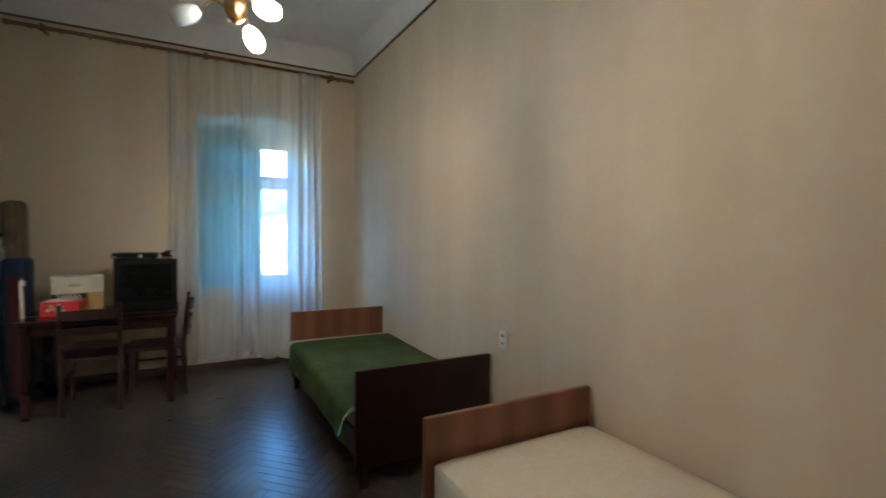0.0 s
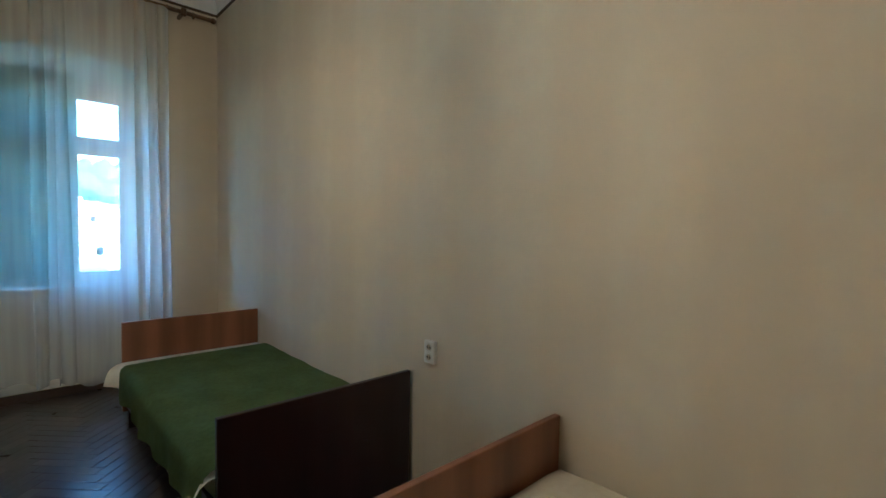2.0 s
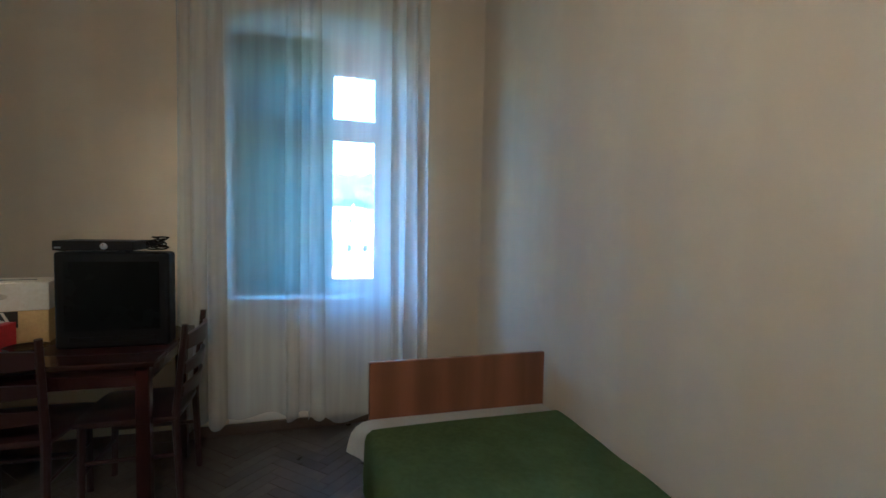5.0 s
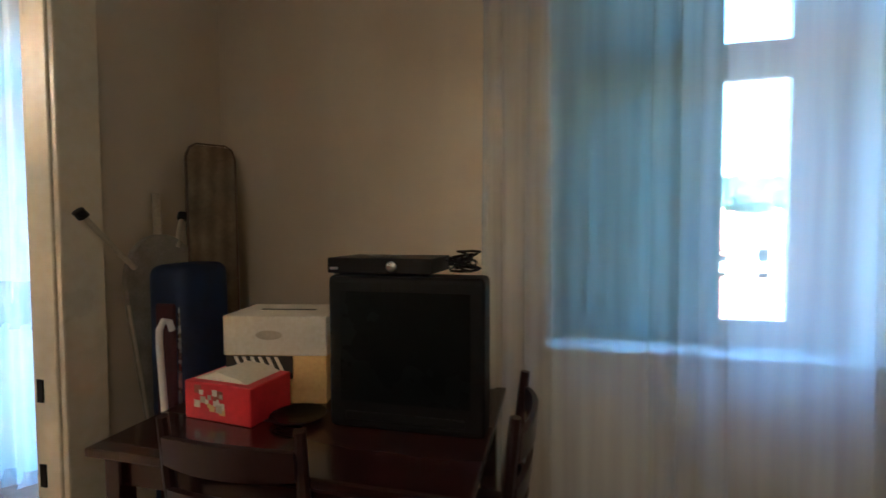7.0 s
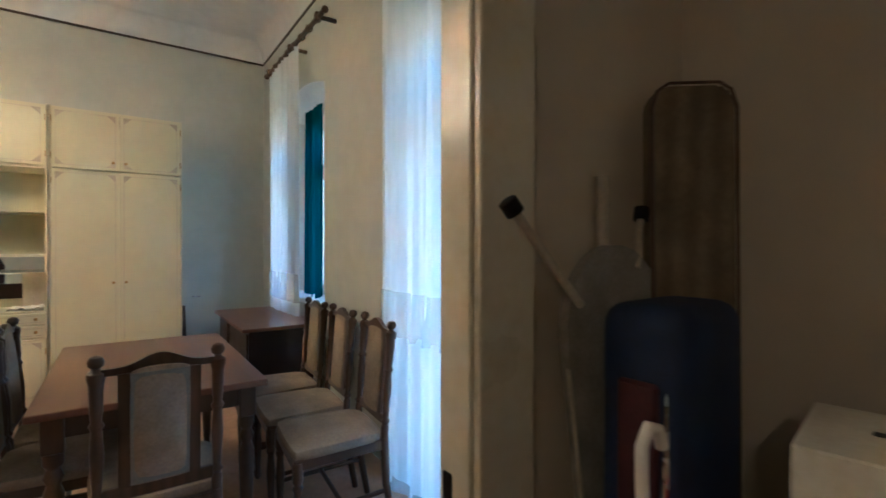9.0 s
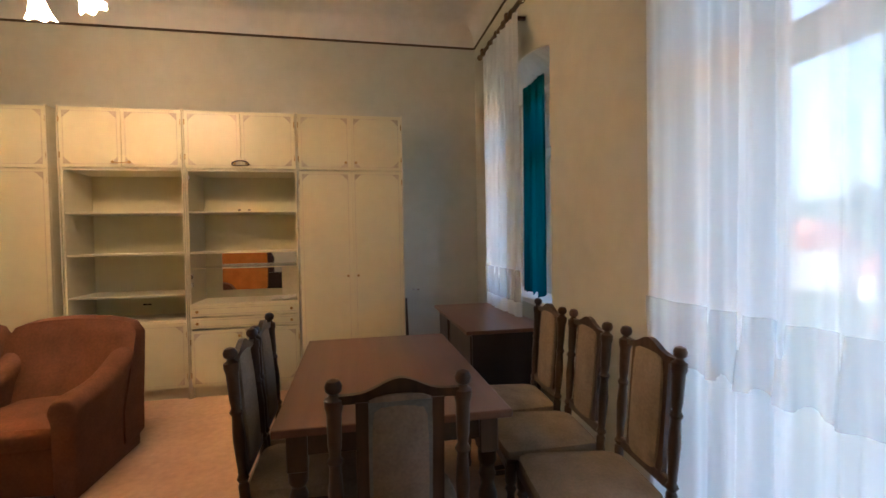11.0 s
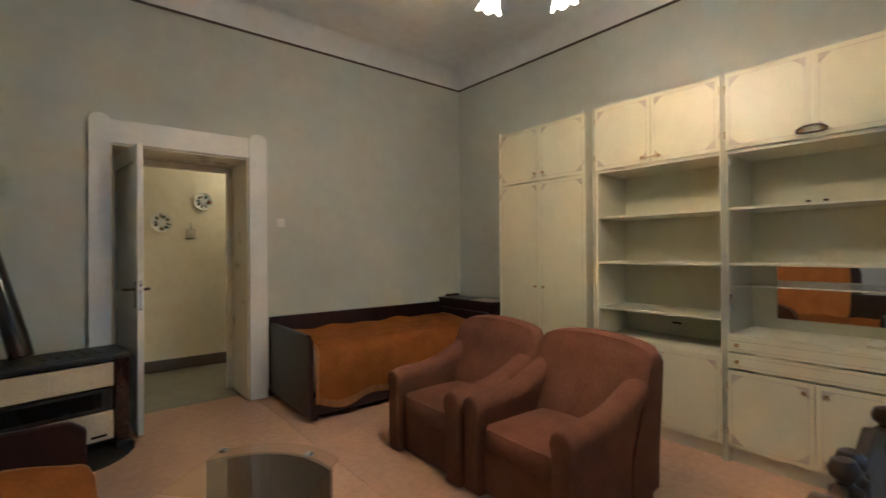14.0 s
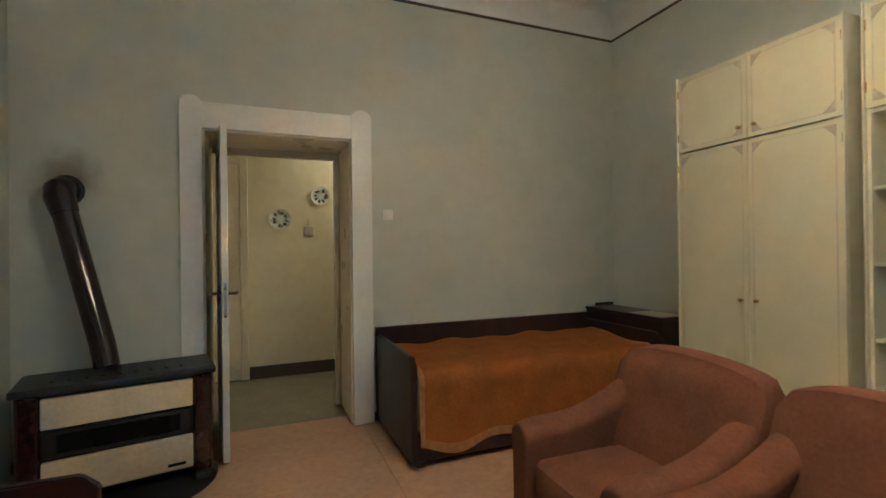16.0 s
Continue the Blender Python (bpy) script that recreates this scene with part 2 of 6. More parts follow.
M["stove_brown"] = mat("brown_mottled_enamel", (0.036, 0.013, 0.012), 0.18, scale=30, amount=0.28, coat=0.4)
M["pipe_enamel"] = mat("plum_brown_enamel", (0.020, 0.008, 0.009), 0.16, scale=6, amount=0.25, coat=0.3)
M["bronze"] = mat("dark_bronze", (0.10, 0.075, 0.05), 0.35, 1.0, scale=30, amount=0.2)
M["stove_cream"] = mat("cream_enamel", (0.66, 0.57, 0.40), 0.22, scale=6, amount=0.06)
M["stove_black"] = mat("black_cast_iron", (0.015, 0.014, 0.014), 0.42, scale=25, amount=0.3, bump=0.2, bump_scale=90)
M["curtain"] = sheer("white_voile", (0.86, 0.88, 0.88), 0.60, 0.68)
M["curtain_dense"] = sheer("white_lace", (0.84, 0.87, 0.88), 0.07)
M["green_drape"] = sheer("grey_green_drape", (0.16, 0.23, 0.21), 0.0, 0.33)
M["teal_drape"] = sheer("teal_drape", (0.002, 0.06, 0.075), 0.0)
M["glass"] = clear_glass("window_glass")
M["smoke_glass"] = clear_glass("table_glass", (0.90, 0.87, 0.82))
M["smoke_wood"] = mat("brown_laminate_body", (0.20, 0.14, 0.09), 0.35, scale=3, amount=0.12)
M["shade_bright"] = glow("lit_opal_shade", (1.0, 0.70, 0.44), 4.6)
M["shade_glow"] = glow("lit_opal_glass", (1.0, 0.76, 0.50), 4.2)
M["shade_off"] = mat("opal_glass", (0.62, 0.60, 0.56), 0.2, scale=4, amount=0.04)
M["navy"] = mat("navy_suitcase_cloth", (0.005, 0.018, 0.068), 0.65, scale=12, amount=0.2, bump=0.3, bump_scale=300)
M["maroon"] = mat("maroon_cloth", (0.07, 0.012, 0.02), 0.75, scale=12, amount=0.2)
M["red_card"] = mat("red_printed_card", (0.62, 0.020, 0.030), 0.45, scale=8, amount=0.1)
M["white_card"] = mat("white_card", (0.70, 0.64, 0.52), 0.6, scale=8, amount=0.04)
M["yellow_card"] = mat("yellow_card", (0.68, 0.45, 0.16), 0.6, scale=8, amount=0.06)
M["black_card"] = mat("black_card", (0.03, 0.025, 0.02), 0.5)
M["board_cloth"] = mat("grey_ironing_cover", (0.30, 0.27, 0.22), 0.9, scale=14, amount=0.15, bump=0.2, bump_scale=300)
M["rust_board"] = mat("brown_cloth_cover", (0.20, 0.145, 0.085), 0.85, scale=9, amount=0.2, grain=('X', 9, 2, 0.3), bump=0.2, bump_scale=200)
M["white_plastic"] = mat("white_plastic", (0.76, 0.74, 0.68), 0.4, scale=6, amount=0.03)
M["rail_wood"] = mat("brown_curtain_pole", (0.13, 0.075, 0.04), 0.45, scale=12, amount=0.25)
M["deco_a"] = mat("glaze_dark_green", (0.05, 0.10, 0.07), 0.3)
M["deco_b"] = mat("glaze_rust_red", (0.32, 0.08, 0.04), 0.3)
M["deco_c"] = mat("glaze_dark_olive", (0.15, 0.125, 0.065), 0.25, scale=14, amount=0.4)
M["deco_d"] = mat("glaze_ochre", (0.34, 0.22, 0.08), 0.3, scale=14, amount=0.2)
M["plate"] = mat("white_glazed_ware", (0.74, 0.70, 0.60), 0.18, scale=10, amount=0.05)
M["roof"] = mat("red_clay_roofs", (0.42, 0.16, 0.10), 0.8, scale=1.5, amount=0.2)
M["facade"] = mat("pale_render", (0.66, 0.62, 0.54), 0.9, scale=0.8, amount=0.08)
M["ground"] = mat("grass_and_earth", (0.10, 0.12, 0.06), 0.95, scale=0.05, amount=0.3)
M["hill"] = mat("far_woods", (0.06, 0.10, 0.07), 0.95, scale=0.02, amount=0.3)
mirror = bpy.data.materials.new("mirror_silver")
mirror.use_nodes = True
mb = mirror.node_tree.nodes["Principled BSDF"]
mb.inputs["Base Color"].default_value, mb.inputs["Metallic"].default_value, mb.inputs["Roughness"].default_value = (0.78, 0.79, 0.78, 1), 1, 0.02
M["mirror"] = mirror


# ---- mesh helpers ----
def box(bm, a, b, bevel=0.0, seg=1):
    """A box between two corners, its edges bevelled."""
    r = bmesh.ops.create_cube(bm, size=1.0)
    vs = r["verts"]
    for v in vs:
        v.co = Vector([(a[i] + b[i]) / 2 + v.co[i] * (b[i] - a[i]) for i in range(3)])
    if bevel:
        es = list({e for v in vs for e in v.link_edges})
        bmesh.ops.bevel(bm, geom=es, offset=bevel, segments=seg, affect='EDGES', profile=0.6)
    return bm


def lathe(bm, profile, m=None, steps=14, cap=True):
    """A turned shape: profile is (radius, height) from the foot up."""
    m = m or Matrix.Identity(4)
    rings = []
    for r, z in profile:
        rings.append([bm.verts.new(m @ Vector((r * math.cos(2 * math.pi * i / steps), r * math.sin(2 * math.pi * i / steps), z))) for i in range(steps)])
    for p, q in zip(rings, rings[1:]):
        for i in range(steps):
            bm.faces.new((p[i], p[(i + 1) % steps], q[(i + 1) % steps], q[i]))
    if cap:
        bm.faces.new(list(reversed(rings[0])))
        bm.faces.new(rings[-1])
    return bm


def tube(bm, pts, r, steps=8):
    """A round bar along points."""
    pts = [Vector(p) for p in pts]
    rings = []
    for i, p in enumerate(pts):
        d = (pts[min(i + 1, len(pts) - 1)] - pts[max(i - 1, 0)]).normalized()
        side = d.orthogonal().normalized() if i == 0 else (side - side.dot(d) * d).normalized()
        up = d.cross(side)
        rad = r[i] if isinstance(r, (list, tuple)) else r
        rings.append([bm.verts.new(p + rad * (math.cos(2 * math.pi * k / steps) * side + math.sin(2 * math.pi * k / steps) * up)) for k in range(steps)])
    for a, b in zip(rings, rings[1:]):
        for k in range(steps):
            bm.faces.new((a[k], a[(k + 1) % steps], b[(k + 1) % steps], b[k]))
    bm.faces.new(list(reversed(rings[0])))
    bm.faces.new(rings[-1])
    return bm


def extrude(bm, outline, axis, a, b):
    """A flat outline (two coordinates) drawn out along an axis from a to b."""
    def at(p, d):
        q = [p[0], p[1]]
        q.insert(axis, d)
        return bm.verts.new(q)
    lo, hi = [at(p, a) for p in outline], [at(p, b) for p in outline]
    n = len(outline)
    bm.faces.new(lo)
    bm.faces.new(list(reversed(hi)))
    for i in range(n):
        bm.faces.new((lo[i], hi[i], hi[(i + 1) % n], lo[(i + 1) % n]))
    bmesh.ops.recalc_face_normals(bm, faces=bm.faces)
    return bm


def cushion(bm, a, b, puff=0.03, n=8, edge=0.03):
    """A padded block: rounded edges and swollen faces."""
    r = bmesh.ops.create_cube(bm, size=1.0)
    es = list({e for v in r["verts"] for e in v.link_edges})
    bmesh.ops.subdivide_edges(bm, edges=es, cuts=n, use_grid_fill=True)
    size = Vector([b[i] - a[i] for i in range(3)])
    mid = Vector([(a[i] + b[i]) / 2 for i in range(3)])
    for v in bm.verts:
        if v.tag:
            continue
        u = v.co * 2
        w = Vector(u)
        for i in range(3):
            j, k = (i + 1) % 3, (i + 2) % 3
            if abs(abs(u[i]) - 1) < 1e-4:
                w[i] += math.copysign(1, u[i]) * puff * 2 / size[i] * (1 - u[j] ** 2) * (1 - u[k] ** 2)
        q = Vector([w[i] * size[i] / 2 for i in range(3)])
        inner = Vector([max(-size[i] / 2 + edge, min(size[i] / 2 - edge, q[i])) for i in range(3)])
        d = q - inner
        if d.length > edge and sum(abs(u[i]) > 0.999 for i in range(3)) > 1:
            q = inner + d.normalized() * edge
        v.co = mid + q
        v.tag = True
    return bm


def link(name, bm, material, smooth=False):
    me = bpy.data.meshes.new(name)
    bmesh.ops.recalc_face_normals(bm, faces=bm.faces)
    bm.to_mesh(me)
    bm.free()
    for mm in (material if isinstance(material, (list, tuple)) else [material]):
        me.materials.append(mm)
    if smooth:
        for p in me.polygons:
            p.use_smooth = True
        me.set_sharp_from_angle(angle=radians(40))
    return new(name, me)


def part(name, bm, material, parent, label="", smooth=False):
    ob = link(name, bm, material, smooth)
    ob.parent = parent
    if label:
        ob["label"] = label
    return ob


def thing(name, label, category, at=(0, 0, 0), turn=0.0, group=""):
    ob = new(name)
    ob.matrix_world = pose(*at, 0, 0, turn)
    ob.empty_display_size = 0.1
    return tagged(ob, label, category, group)


def single(name, bm, material, label, category, group="", smooth=False):
    return tagged(link(name, bm, material, smooth), label, category, group)


def structure(name, bm, material, label="", category=""):
    return tagged(link(name, bm, material), label, category, kind="structure")


def B(a, b, bevel=0.0, seg=1):
    return box(bmesh.new(), a, b, bevel, seg)


# ---- the rooms ----
XE, XD, XD2, XW = 1.745, -1.472, -1.563, -6.235     # east wall, dividing wall (two faces), west wall
YS, YN, YOUT = -0.55, 5.435, 5.95                # door wall, window wall, outer face
LINE, TOP, COVE = 3.36, 3.60, 0.17
DOOR_Y0, DOOR_Y1, DOOR_H = 3.42, 4.68, 2.24      # opening between the rooms
WINDOWS = [(0.035, 1.20), (-3.02, -1.80), (-5.56, -4.31)]
SILLS, HEAD = (0.86, 0.06, 0.86), 2.60
ARCH = 2.755                                      # crown of the arched window recess


def wall(name, xs, ys, z0, z1, material, label):
    return structure(name, B((xs[0], ys[0], z0), (xs[1], ys[1], z1)), material, label, "wall")


# floors
floor_bed = structure("floor_bedroom", B((XD, YS, -0.15), (XE + 0.1, YN, 0.0)), M["bed_floor"], "dark stained worn herringbone parquet floor", "floor")
fl = structure("floor_living", B((XW - 0.1, YS, -0.15), (XD, YN, -0.003)), M["dark_base"], "pinkish beige linoleum living room floor", "floor")
edges_x = [XW, -5.22, -3.72, -2.22, XD]
for a, b in zip(edges_x, edges_x[1:]):
    part_me = bpy.data.meshes.new("linoleum_strip")
    sb = B((a + 0.0012, YS, -0.003), (b - 0.0012, YN, 0.0), 0.0008)
    sb.to_mesh(part_me)
    sb.free()
    part_me.materials.append(M["living_floor"])
    new("linoleum_strip", part_me).parent = fl

# window wall, in pieces round the openings; the inner face of each room has its own covering
def window_wall(name, x0, x1, holes, sills, material, label):
    bm = bmesh.new()
    edges = [x0] + [v for h in sorted(holes) for v in h] + [x1]
    for a, b in zip(edges[::2], edges[1::2]):
        box(bm, (a, YN, 0), (b, YOUT, TOP + 0.1))
    for (a, b), sill in zip(holes, sills):
        box(bm, (a, YN, 0), (b, YOUT, sill))
        # head: a flat arch on the room side, its soffit falling to the window frame
        box(bm, (a, 5.70, HEAD), (b, YOUT, TOP + 0.1))
        n = 12
        rows = []
        for k in range(n + 1):
            u = k / n
            z = ARCH - 0.11 * (2 * u - 1) ** 2
            x = a + (b - a) * u
            rows.append([bm.verts.new(p) for p in ((x, YN, TOP + 0.1), (x, YN, z), (x, 5.70, HEAD), (x, 5.70, TOP + 0.1))])
        for p, q in zip(rows, rows[1:]):
            for k in range(4):
                bm.faces.new((p[k], p[(k + 1) % 4], q[(k + 1) % 4], q[k]))
        bm.faces.new(rows[0])
        bm.faces.new(list(reversed(rows[-1])))
    return structure(name, bm, material, label, "wall")


window_wall("wall_north_bedroom", -1.5175, XE + 0.25, WINDOWS[:1], SILLS[:1], M["bed_wall"], "beige wallpapered window wall")
window_wall("wall_north_living", XW - 0.25, -1.5175, WINDOWS[1:], SILLS[1:], M["living_wall"], "grey cream painted window wall")
wall("wall_east", (XE, XE + 0.25), (YS, YN), 0, TOP + 0.1, M["bed_wall"], "plain beige wallpapered wall beside the beds")
wall("wall_south_bedroom", (XD, XE), (YS - 0.25, YS), 0, TOP + 0.1, M["bed_wall"], "beige wallpapered back wall")
wall("wall_west", (XW - 0.25, XW), (YS - 0.5, YN), 0, TOP + 0.1, M["living_wall"], "grey cream wall behind the cabinets")


def divider(name, x0, x1, material, label):
    bm = bmesh.new()
    box(bm, (x0, YS, 0), (x1, DOOR_Y0, TOP + 0.1))
    box(bm, (x0, DOOR_Y1, 0), (x1, YN, TOP + 0.1))
    box(bm, (x0, DOOR_Y0, DOOR_H), (x1, DOOR_Y1, TOP + 0.1))
    return structure(name, bm, material, label, "wall")


divider("wall_divider_bedroom", -1.5175, XD, M["bed_wall"], "beige wallpapered partition wall with a wide doorway")
divider("wall_divider_living", XD2, -1.5175, M["living_wall"], "grey cream partition wall with a wide doorway")

# door wall of the living room: thick, with a deep opening to the hall
DX0, DX1, DZ, DYB = -3.655, -2.625, 2.21, -1.10
bm = bmesh.new()
box(bm, (XW, DYB, 0), (DX0, YS, TOP + 0.1))
box(bm, (DX1, DYB, 0), (XD2 + 0.075, YS, TOP + 0.1))
box(bm, (DX0, DYB, DZ), (DX1, YS, TOP + 0.1))
structure("wall_south_living", bm, soot_wall((-1.86, YS, 1.84), 0.30), "grey cream wall with a deep door opening", "wall")


# ceilings with a cove and a dark painted line
def ceiling(name, x0, x1, y0, y1, LINE):
    bm = bmesh.new()
    rings = []
    for i in range(7):
        a = i / 6 * math.pi / 2
        d, z = COVE * (1 - math.cos(a)), LINE + (TOP - LINE) * math.sin(a)
        rings.append([bm.verts.new(p) for p in ((x0 + d, y0 + d, z), (x1 - d, y0 + d, z), (x1 - d, y1 - d, z), (x0 + d, y1 - d, z))])
    for p, q in zip(rings, rings[1:]):
        for k in range(4):
            bm.faces.new((p[k], q[k], q[(k + 1) % 4], p[(k + 1) % 4]))
    bm.faces.new(rings[-1])
    top = [bm.verts.new(p) for p in ((x0, y0, TOP + 0.12), (x1, y0, TOP + 0.12), (x1, y1, TOP + 0.12), (x0, y1, TOP + 0.12))]
    bm.faces.new(list(reversed(top)))
    for k in range(4):
        bm.faces.new((rings[0][k], rings[0][(k + 1) % 4], top[(k + 1) % 4], top[k]))
    ob = structure(name, bm, M["ceiling"], "whitewashed ceiling with a curved cove", "ceiling")
    for p in ob.data.polygons:
        p.use_smooth = True
    ob.data.set_sharp_from_angle(angle=radians(35))
    line = bmesh.new()
    t, w = 0.012, 0.007
    for a, b in (((x0, y0), (x1, y0 + t)), ((x0, y1 - t), (x1, y1)), ((x0, y0 + t), (x0 + t, y1 - t)), ((x1 - t, y0 + t), (x1, y1 - t))):
        box(line, (*a, LINE - 0.012), (*b, LINE + w))
    structure(name.replace("ceiling", "trim"), line, M["trim_line"], "thin dark brown line below the cove", "trim")


ceiling("ceiling_bedroom", XD, XE, YS, YN, LINE)
ceiling("ceiling_living", XW, XD2, YS, YN, LINE + 0.022)

# skirting
for n, a, b in (("bedroom_north", (XD, YN - 0.015), (XE, YN)), ("bedroom_east", (XE - 0.015, YS), (XE, YN - 0.015)),
                ("living_west", (XW, YS), (XW + 0.015, YN)), ("living_south", (XW + 0.015, YS), (DX0 - 0.16, YS + 0.015)), ("living_south_b", (DX1 + 0.16, YS), (XD2, YS + 0.015))):
    structure("baseboard_" + n, B((*a, 0), (*b, 0.07), 0.004), M["dark_base"], "low dark skirting strip", "baseboard")

# hall beyond the door
HY = -2.25
wall("wall_hall", (-4.9, -1.8), (HY - 0.2, HY), 0, 2.9, M["hall_wall"], "cream painted hall wall")
wall("wall_hall_west", (-4.95, -4.75), (HY, DYB), 0, 2.9, M["hall_wall"], "cream painted hall end wall")
wall("wall_hall_east", (-1.95, -1.75), (HY, DYB), 0, 2.9, M["hall_wall"], "cream painted hall end wall")
structure("floor_hall", B((-4.95, HY - 0.2, -0.15), (-1.75, YS, -0.004)), M["hall_floor"], "grey worn stone hall floor", "floor")
structure("ceiling_hall", B((-4.95, HY - 0.2, 2.8), (-1.75, DYB, 2.95)), M["ceiling"], "plain hall ceiling", "ceiling")
structure("baseboard_hall", B((-4.75, HY, 0), (-2.872, HY + 0.015, 0.13), 0.004), M["dark_base"], "brown hall skirting board", "baseboard")
# added fill light without a fixture, out of view, to brighten the hall
lamp("hall_fill", 'POINT', pose(-4.2, -1.7, 2.5), 1.1, (1.0, 0.66, 0.39), radius=0.08)

structure("threshold", B((DX0 + 0.012, -0.74, -0.0035), (DX1 - 0.012, YS, -0.0005)), M["living_floor"], "linoleum running into the door opening", "threshold")
hd = structure("door_2", B((-2.79, HY, 0.012), (-2.10, HY + 0.028, 2.26), 0.003), M["cream_paint"], "cream painted door in the hall wall", "door")
for a, b in (((-2.87, HY, 0), (-2.79, HY + 0.035, 2.34)), ((-2.10, HY, 0), (-2.02, HY + 0.035, 2.34)), ((-2.79, HY, 2.26), (-2.10, HY + 0.035, 2.34))):
    hf = link("door_frame", B(a, b, 0.004), M["cream_paint"])
    hf.parent = hd

# door casing in the living room: flat boards, the two uprights with rounded heads
casing = structure("door_casing", B((DX0 - 0.15, YS, DZ), (DX1 + 0.13, YS + 0.03, DZ + 0.185), 0.006), M["white_paint"], "white painted wooden door casing with rounded ears", "door frame")
for a, b in ((DX0 - 0.155, DX0), (DX1, DX1 + 0.135)):
    bm = bmesh.new()
    w = b - a
    arc = [(a + w / 2 + w / 2 * math.cos(k * math.pi / 10), DZ + 0.168 + w / 2.6 * math.sin(k * math.pi / 10)) for k in range(11)]
    extrude(bm, [(a, 0.0), (b, 0.0)] + arc, 1, YS, YS + 0.045)
    part("upright", bm, M["white_paint"], casing)
# lining of the deep opening
for n, a, b in (("lining_west", (DX0, DYB, 0), (DX0 + 0.012, YS, DZ)), ("lining_east", (DX1 - 0.012, DYB, 0), (DX1, YS, DZ)), ("lining_head", (DX0 + 0.012, DYB, DZ - 0.012), (DX1 - 0.012, YS, DZ))):
    part("lining", B(a, b), M["cream_paint"], casing, "cream painted lining board")
for n, a, b in (("stop_west", (DX0 + 0.012, DYB, 0), (DX0 + 0.06, DYB + 0.05, DZ - 0.012)), ("stop_head", (DX0 + 0.06, DYB, DZ - 0.07), (DX1 - 0.012, DYB + 0.05, DZ - 0.012))):
    part("door_stop", B(a, b, 0.004), M["cream_paint"], casing)


# door leaf, standing open into the room
leaf = thing("door_leaf", "white panelled wooden door standing open", "door", (-2.665, -1.03, 0.012), 0)
leaf.matrix_world = pose(-2.665, -1.03, 0.012, 0, 0, 96.5)
W, H, T = 0.87, 2.15, 0.04
bm = bmesh.new()
for a, b in (((0, 0, 0), (0.11, T, H)), ((W - 0.11, 0, 0), (W, T, H)), ((0.11, 0, 0), (W - 0.11, T, 0.2)), ((0.11, 0, H - 0.12), (W - 0.11, T, H)), ((0.11, 0, 0.88), (W - 0.11, T, 1.02))):
    box(bm, a, b, 0.003)
part("door_frame", bm, M["white_paint"], leaf)
for z0, z1 in ((0.2, 0.88), (1.02, H - 0.12)):
    part("panel", B((0.105, 0.012, z0 - 0.005), (W - 0.105, T - 0.012, z1 + 0.005), 0.008), M["white_paint"], leaf)
for sgn, y in ((-1, 0), (1, T)):
    pl = part("lock_plate", B((W - 0.075, y - 0.004 if sgn < 0 else y, 0.93), (W - 0.035, y if sgn < 0 else y + 0.004, 1.13), 0.002), M["bronze"], leaf, "dark bronze lock plate")
    bm = bmesh.new()
    tube(bm, [(W - 0.055, y, 1.07), (W - 0.055, y + sgn * 0.045, 1.07), (W - 0.075, y + sgn * 0.055, 1.07), (W - 0.17, y + sgn * 0.058, 1.065)], 0.011)
    part("door_handle", bm, M["bronze"], pl, "dark bronze lever handle", True)

part("lock_face", B((W, 0.011, 0.92), (W + 0.002, 0.029, 1.14)), M["steel"], leaf, "steel lock face on the door edge")

# casing round the opening between the rooms
pas = structure("door_casing_passage", B((XD2, DOOR_Y1 - 0.02, 0), (XD, DOOR_Y1, DOOR_H), 0.003), M["cream_paint"], "cream painted casing of the wide doorway", "door frame")
part("lining", B((XD2, DOOR_Y0, 0), (XD, DOOR_Y0 + 0.02, DOOR_H), 0.003), M["cream_paint"], pas)
part("lining", B((XD2, DOOR_Y0 + 0.02, DOOR_H - 0.02), (XD, DOOR_Y1 - 0.02, DOOR_H), 0.003), M["cream_paint"], pas)
for x0, x1 in ((XD, XD + 0.022), (XD2 - 0.022, XD2)):
    part("architrave", B((x0, DOOR_Y1 - 0.012, 0), (x1, DOOR_Y1 + 0.135, DOOR_H + 0.135), 0.006, 2), M["cream_paint"], pas)
    part("architrave", B((x0, DOOR_Y0 - 0.135, 0), (x1, DOOR_Y0 + 0.012, DOOR_H + 0.135), 0.006, 2), M["cream_paint"], pas)
    part("architrave", B((x0, DOOR_Y0 + 0.012, DOOR_H - 0.012), (x1, DOOR_Y1 - 0.012, DOOR_H + 0.135), 0.006, 2), M["cream_paint"], pas)
for z in (0.52, 0.80):
    part("strike_plate", B((-1.555, DOOR_Y1 - 0.024, z), (-1.53, DOOR_Y1 - 0.02, z + 0.075)), M["black_plastic"], pas, "dark metal strike plate")


